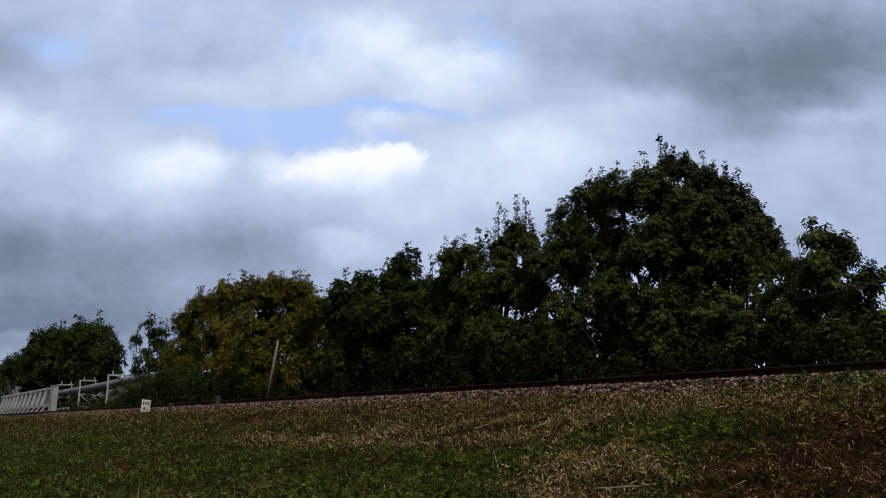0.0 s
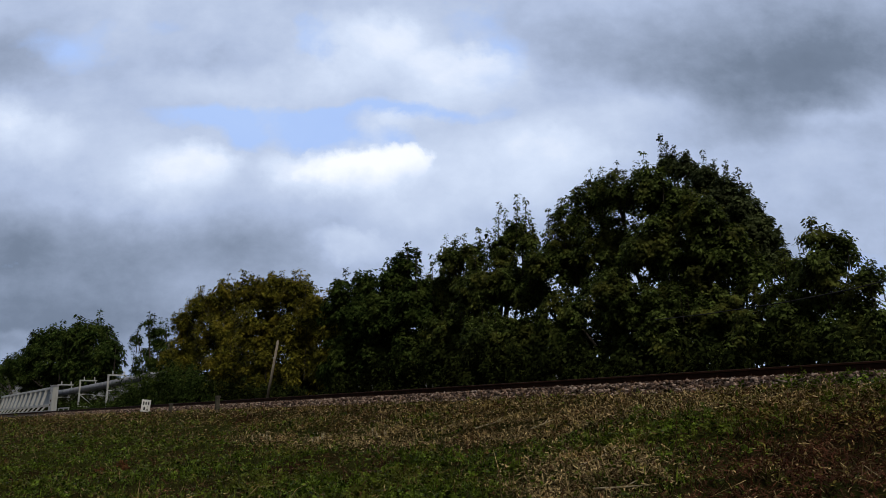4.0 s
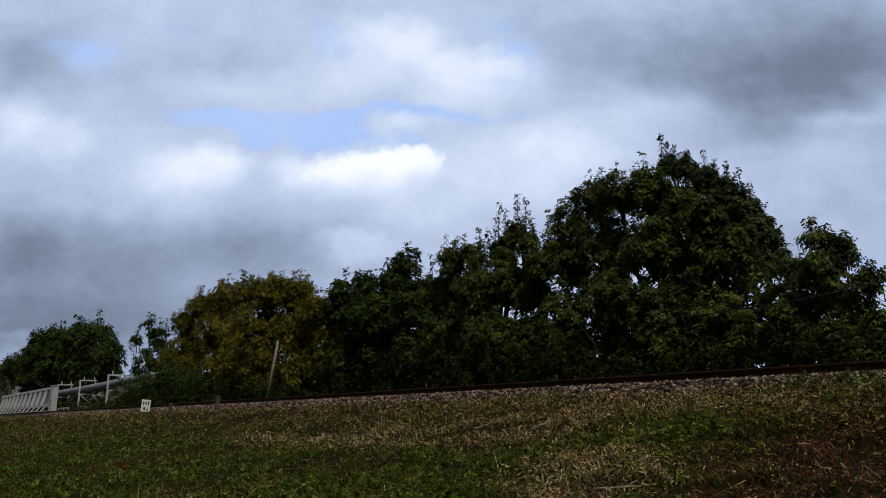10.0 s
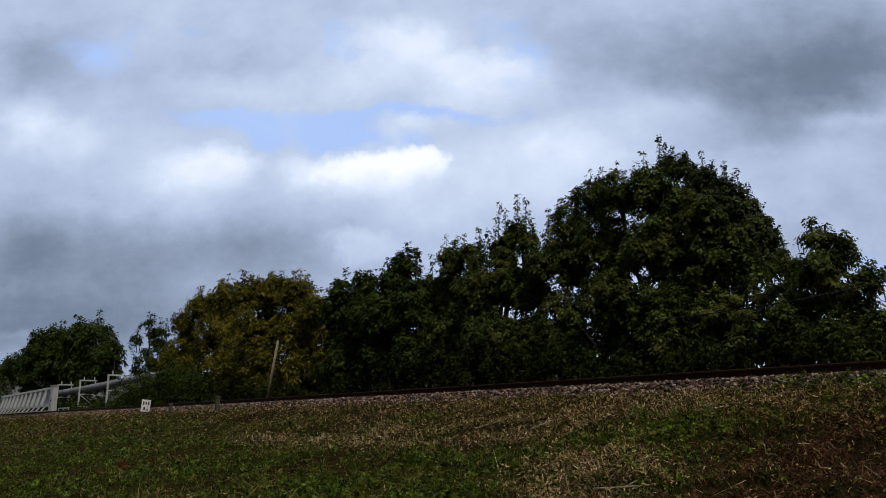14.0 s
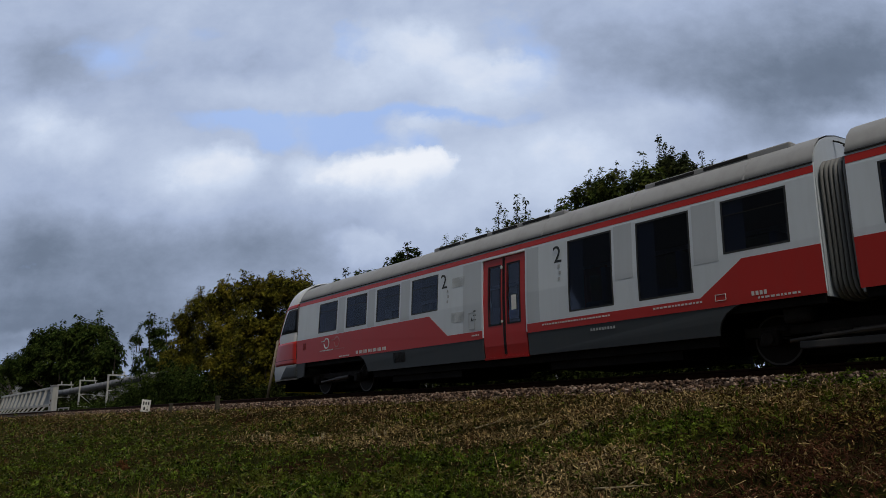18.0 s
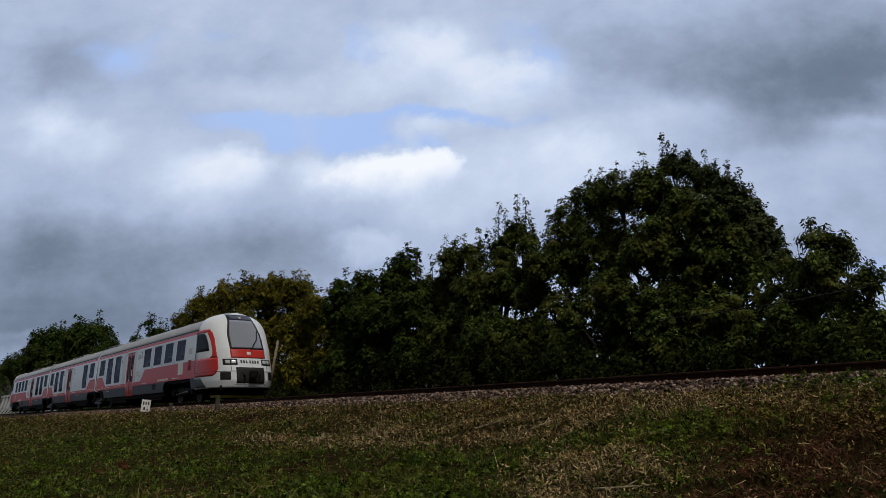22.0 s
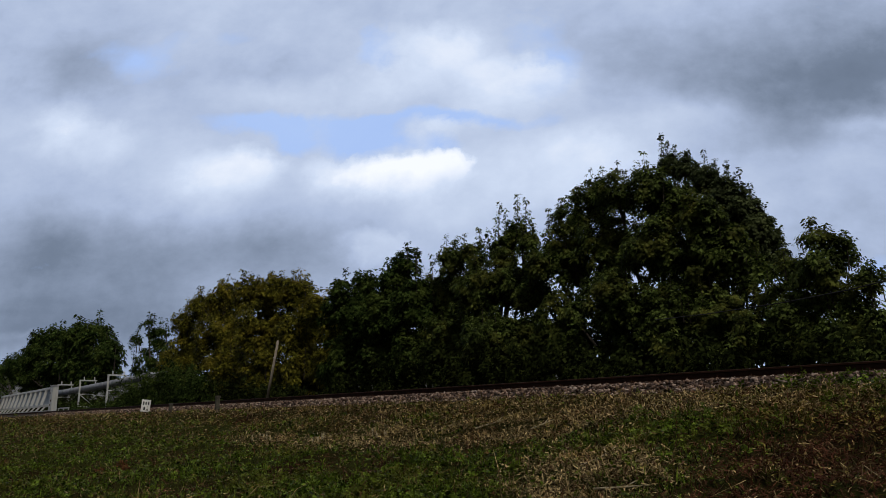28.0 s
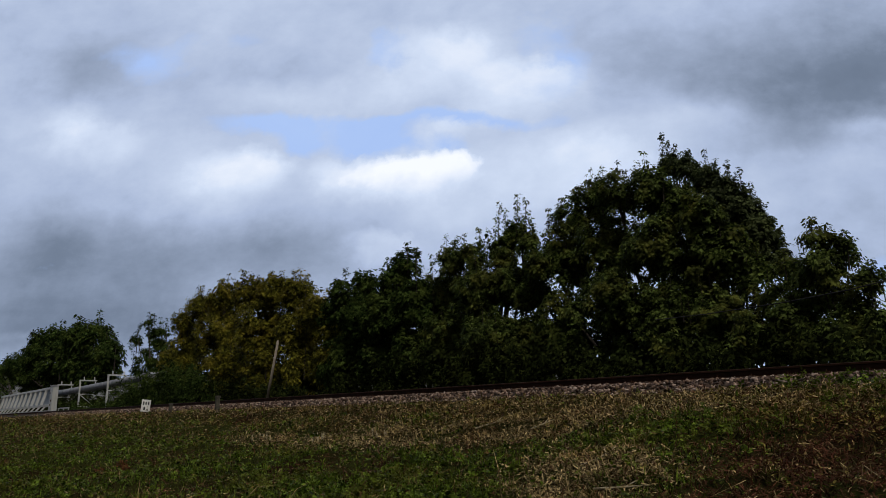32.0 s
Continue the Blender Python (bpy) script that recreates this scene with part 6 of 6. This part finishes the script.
for i in range(14):
    x = -97 + i * 2.75
    z = float(np.interp(x, (-98, -82, -72, -60), (2.20, 2.27, 2.34, 2.47)))
    part("band", tube(bmesh.new(), [(x, 0, z), (x + 0.07, 0, z)], 0.342, 16), FOIL, run)


def portal(x, low):
    """An inverted L over the pipe; the low ones have a braced foot."""
    g = float(bank(x, 4.6))
    t = thing("pipe_support", "white steel frame that carries the pipe", "pipe support", Matrix.Translation((x, 4.6, g)), group="pipe supports")
    h = 2.98 - g
    part("leg", boxes((-0.07, 0.07, -0.79, -0.65, -0.2, h), bevel=0.01), GIRDER, t)
    part("hanger", boxes((-0.04, 0.04, 0.60, 0.68, h - 0.75, h), bevel=0.01), GIRDER, t)
    for y in (-0.38, 0.55):
        part("tip", boxes((-0.05, 0.05, y - 0.05, y + 0.05, h + 0.12, h + 0.42), bevel=0.01), GIRDER, t)
    part("crossbeam", boxes((-0.08, 0.08, -0.80, 0.80, h, h + 0.12), bevel=0.01), GIRDER, t)
    part("saddle", boxes((-0.05, 0.05, -0.65, 0.55, h - 1.30, h - 1.22), bevel=0.01), GIRDER, t)
    if low:
        part("brace", tube(bmesh.new(), [(0, -0.66, h - 1.3), (0, 0.62, h - 2.35)], 0.04, 6), GIRDER, t)
        part("foot_bar", boxes((-0.04, 0.04, -0.65, 0.65, h - 2.50, h - 2.42), bevel=0.01), GIRDER, t)


for x, low in ((-68.6, False), (-79.2, True), (-89.8, False)):
    portal(x, low)

# low railing by the bridge end
rl = thing("low_railing", "low white steel railing at the bridge end", "railing", Matrix.Translation((-76.0, 2.4, float(bank(-76.0, 2.4)))))
part("rail_bar", boxes((-4.5, 0.3, -0.04, 0.04, 0.82, 0.92), bevel=0.01), GIRDER, rl)
part("rail_bar", boxes((-4.5, 0.3, -0.04, 0.04, 0.40, 0.47), bevel=0.01), GIRDER, rl)
for x in (-4.4, -2.0, 0.2):
    part("post", boxes((x - 0.04, x + 0.04, -0.04, 0.04, -0.1, 0.92), bevel=0.01), GIRDER, rl)

# wire through the trees at the right end
wire = thing("overhead_wire", "thin black wire strung between the trees", "wire")
bm = bmesh.new()
tube(bm, [(-12.5, 4.6, 1.80), (-10.9, 4.6, 1.78), (-8.76, 4.6, 1.82), (-7.31, 4.6, 1.91), (-6.5, 4.6, 2.0), (-2.0, 4.6, 2.7), (4.0, 4.6, 4.2)], 0.014, 6)
part("strand", bm, BLACK, wire)

# ---- small things in the grass ----
LIME = leafy("lime_leaves", (0.12, 0.17, 0.02), (0.26, 0.32, 0.04), (0.22, 0.26, 0.03), 0.5, 0.3)
RUSTY = leafy("dried_dock_leaves", (0.10, 0.035, 0.012), (0.26, 0.10, 0.035), (0.18, 0.06, 0.02), 0.8, 0.1)
PETAL = paint("white_petals", (0.75, 0.75, 0.72), 0.6, 0.05)


def small_plant(name, label, x, y, leaves, height, mat, seed, size):
    rng = np.random.RandomState(seed)
    t = thing(name, label, "plant", Matrix.Translation((x, y, float(bank(x, y)))))
    bm = bmesh.new()
    for k in range(4):
        a = rng.rand() * 6.28
        tube(bm, [(0, 0, -0.03), (0.02 * math.cos(a), 0.02 * math.sin(a), height * 0.5), (0.07 * math.cos(a), 0.07 * math.sin(a), height)], [0.006, 0.005, 0.003], 5)
    part("stem", bm, mat, t)
    p = np.stack([rng.normal(0, 0.06, leaves), rng.normal(0, 0.06, leaves), height * rng.uniform(0.2, 1.05, leaves)], -1)
    d = rng.normal(0, 1, (leaves, 3)) * np.array([1, 1, 0.4]) + np.array([0, 0, 0.2])
    d /= np.linalg.norm(d, axis=1)[:, None]
    part("foliage", quads("foliage", sprays(p, d, rng, size=size, leaflets=5, width=0.6, leaf=0.55), mat), None, t)
    return t


small_plant("lime_weed", "lime green leafy weed on the bank", -11.77, -3.68, 22, 0.16, LIME, 81, 0.12)
small_plant("lime_weed", "lime green leafy weed on the bank", -6.76, -3.79, 16, 0.12, LIME, 82, 0.10)
small_plant("dried_dock", "rust-brown dried dock plant", -16.4, -8.15, 50, 0.26, RUSTY, 83, 0.085)
small_plant("dried_dock", "rust-brown dried dock plant", -16.7, -8.5, 30, 0.18, RUSTY, 84, 0.085)


def stubble(x, y, n, seed):
    """Cut pale stalks that stand together."""
    rng = random.Random(seed)
    t = thing("cut_stalks", "short pale cut stalks standing in the grass", "stalks", Matrix.Translation((x, y, float(bank(x, y)))))
    for k in range(n):
        dx, dy, h = rng.uniform(-0.28, 0.28), rng.uniform(-0.12, 0.12), rng.uniform(0.07, 0.16)
        part("stalk", tube(bmesh.new(), [(dx, dy, -0.02), (dx + rng.uniform(-0.03, 0.03), dy, h)], [0.010, 0.008], 6), STRAWSTEM, t)


STRAWSTEM = rough_stuff("pale_stem", (0.40, 0.34, 0.22), (0.68, 0.60, 0.44), 20.0, 0.7, 0.2)
stubble(-13.25, -5.25, 8, 1)
stubble(-16.65, -5.03, 7, 2)
stubble(-11.6, -5.0, 5, 3)


def stick(a, b, r, label):
    """A fallen stem from a to b (x, y) on the bank."""
    za, zb = float(bank(a[0], a[1])) + 0.07, float(bank(b[0], b[1])) + 0.07
    t = thing("fallen_branch", label, "branch", Matrix.Translation((a[0], a[1], za)))
    end = Vector((b[0] - a[0], b[1] - a[1], zb - za))
    bend = end.cross(Vector((0, 0, 1))) * 0.06
    part("stem", tube(bmesh.new(), [(0, 0, 0), end * 0.35 + bend, end * 0.7 + bend * 0.8, end], [r, r * 0.9, r * 0.75, r * 0.5], 6), STRAWSTEM, t)
    side_ = end * 0.6 + bend
    part("side_twig", tube(bmesh.new(), [side_, side_ + end * 0.16 - bend * 2.0 + Vector((0, 0, 0.05))], [r * 0.6, r * 0.3], 5), STRAWSTEM, t)


stick((-5.28, -6.49), (-4.73, -6.29), 0.011, "pale bare fallen branch in the grass")
stick((-9.78, -4.26), (-9.37, -3.81), 0.014, "thick pale fallen stem in the grass")
stick((-5.82, -6.06), (-5.99, -5.25), 0.007, "long thin dry stem in the grass")
stick((-8.38, -4.32), (-8.1, -4.11), 0.010, "short pale broken stem in the grass")


def flower(x, y, seed):
    rng = random.Random(seed)
    h = rng.uniform(0.16, 0.24)
    t = thing("daisy", "small white flower in the grass", "flower", Matrix.Translation((x, y, float(bank(x, y)))), group="white flowers")
    part("stem", tube(bmesh.new(), [(0, 0, -0.02), (0.01, 0, h)], [0.004, 0.003], 5), GRASS, t)
    bm = bmesh.new()
    for k in range(8):
        a = k * math.pi / 4
        v = [bm.verts.new((0.01 + r * math.cos(a + o), r * math.sin(a + o), h + z)) for r, o, z in ((0.008, 0, 0.0), (0.032, -0.28, 0.008), (0.042, 0, 0.004), (0.032, 0.28, 0.008))]
        bm.faces.new(v)
    part("petals", bm, PETAL, t)


for i, (x, y) in enumerate(((-28.8, -6.4), (-28.2, -6.7), (-27.8, -6.55), (-29.6, -6.2))):
    flower(x, y, i)

# ---- larger stones of the ballast, one by one ----
rngs = np.random.RandomState(91)
kinds = []
for k in range(6):
    bm = bmesh.new()
    bmesh.ops.create_icosphere(bm, subdivisions=1, radius=1.0)
    for v in bm.verts:
        v.co = Vector((v.co.x, v.co.y * rngs.uniform(0.6, 0.9), v.co.z * 0.50)) * rngs.uniform(0.75, 1.2)
    me = bpy.data.meshes.new("stone")
    bm.to_mesh(me)
    bm.free()
    me.materials.append(ONESTONE)
    kinds.append(me)
for k in range(280):
    x = -3.2 - 16.0 * rngs.rand() ** 1.3
    y = -rngs.uniform(1.42, 2.28)
    s = part("stone", kinds[k % 6], None, ballast)
    s.location = (x, y, float(ballast_height(y)) + 0.012)
    s.rotation_euler = (rngs.uniform(-0.5, 0.5), rngs.uniform(-0.5, 0.5), rngs.uniform(0, 6.28))
    q = rngs.uniform(0.04, 0.075)
    s.scale = (q, q, q)


# ---- what moves ----
SPEED = 14.9


def motions():
    walk(train, [(float(t), pose(271.01 - SPEED * t, 0, 0)) for t in range(0, 33)])
    drift = []
    for t in range(0, 33, 4):
        m = pose(*CLOUD_HOME, 0, 0, CLOUD_TURN) @ pose(1.36 * (t - 16), 0.54 * (t - 16), 0)
        drift.append((float(t), m))
    walk(cloud_layer, drift)
    # wheels roll while the railcar is near
    turn = math.degrees(SPEED / 0.42)
    for w_ in WHEELSETS:
        x, y, z = w_.location
        rows = [(0.0, pose(x, y, z))]
        for f in range(int(16.2 * 30), int(26.2 * 30)):
            t = f / 30
            rows.append((t, pose(x, y, z, 0, -turn * (t - 16.2), 0)))
        rows.append((32.0, rows[-1][1]))
        walk(w_, rows)
    for rim, a in RIMS:
        rim.location = (a, 0, 0.42)
    # crowns sway in the wind
    for crown, amount, beat, lag in ((back_crown, 0.75, 3.1, 0.0), (big_crown, 0.18, 3.9, 0.8), (olive_crown, 0.16, 3.3, 1.7), (mid_crown, 0.2, 3.6, 2.4), (dark_crown, 0.15, 4.1, 0.3), (side_crown, 0.22, 2.9, 1.2), (thin_crown, 0.3, 3.4, 0.6)):
        rows = []
        for i in range(0, 65):
            t = i * 0.5
            a = amount * (0.6 * math.sin(2 * math.pi * t / beat + lag) + 0.4 * math.sin(2 * math.pi * t / (beat * 1.7) + 2 * lag))
            rows.append((t, pose(0, 0, 0, 0.3 * a, a, 0)))
        walk(crown, rows)


motions()
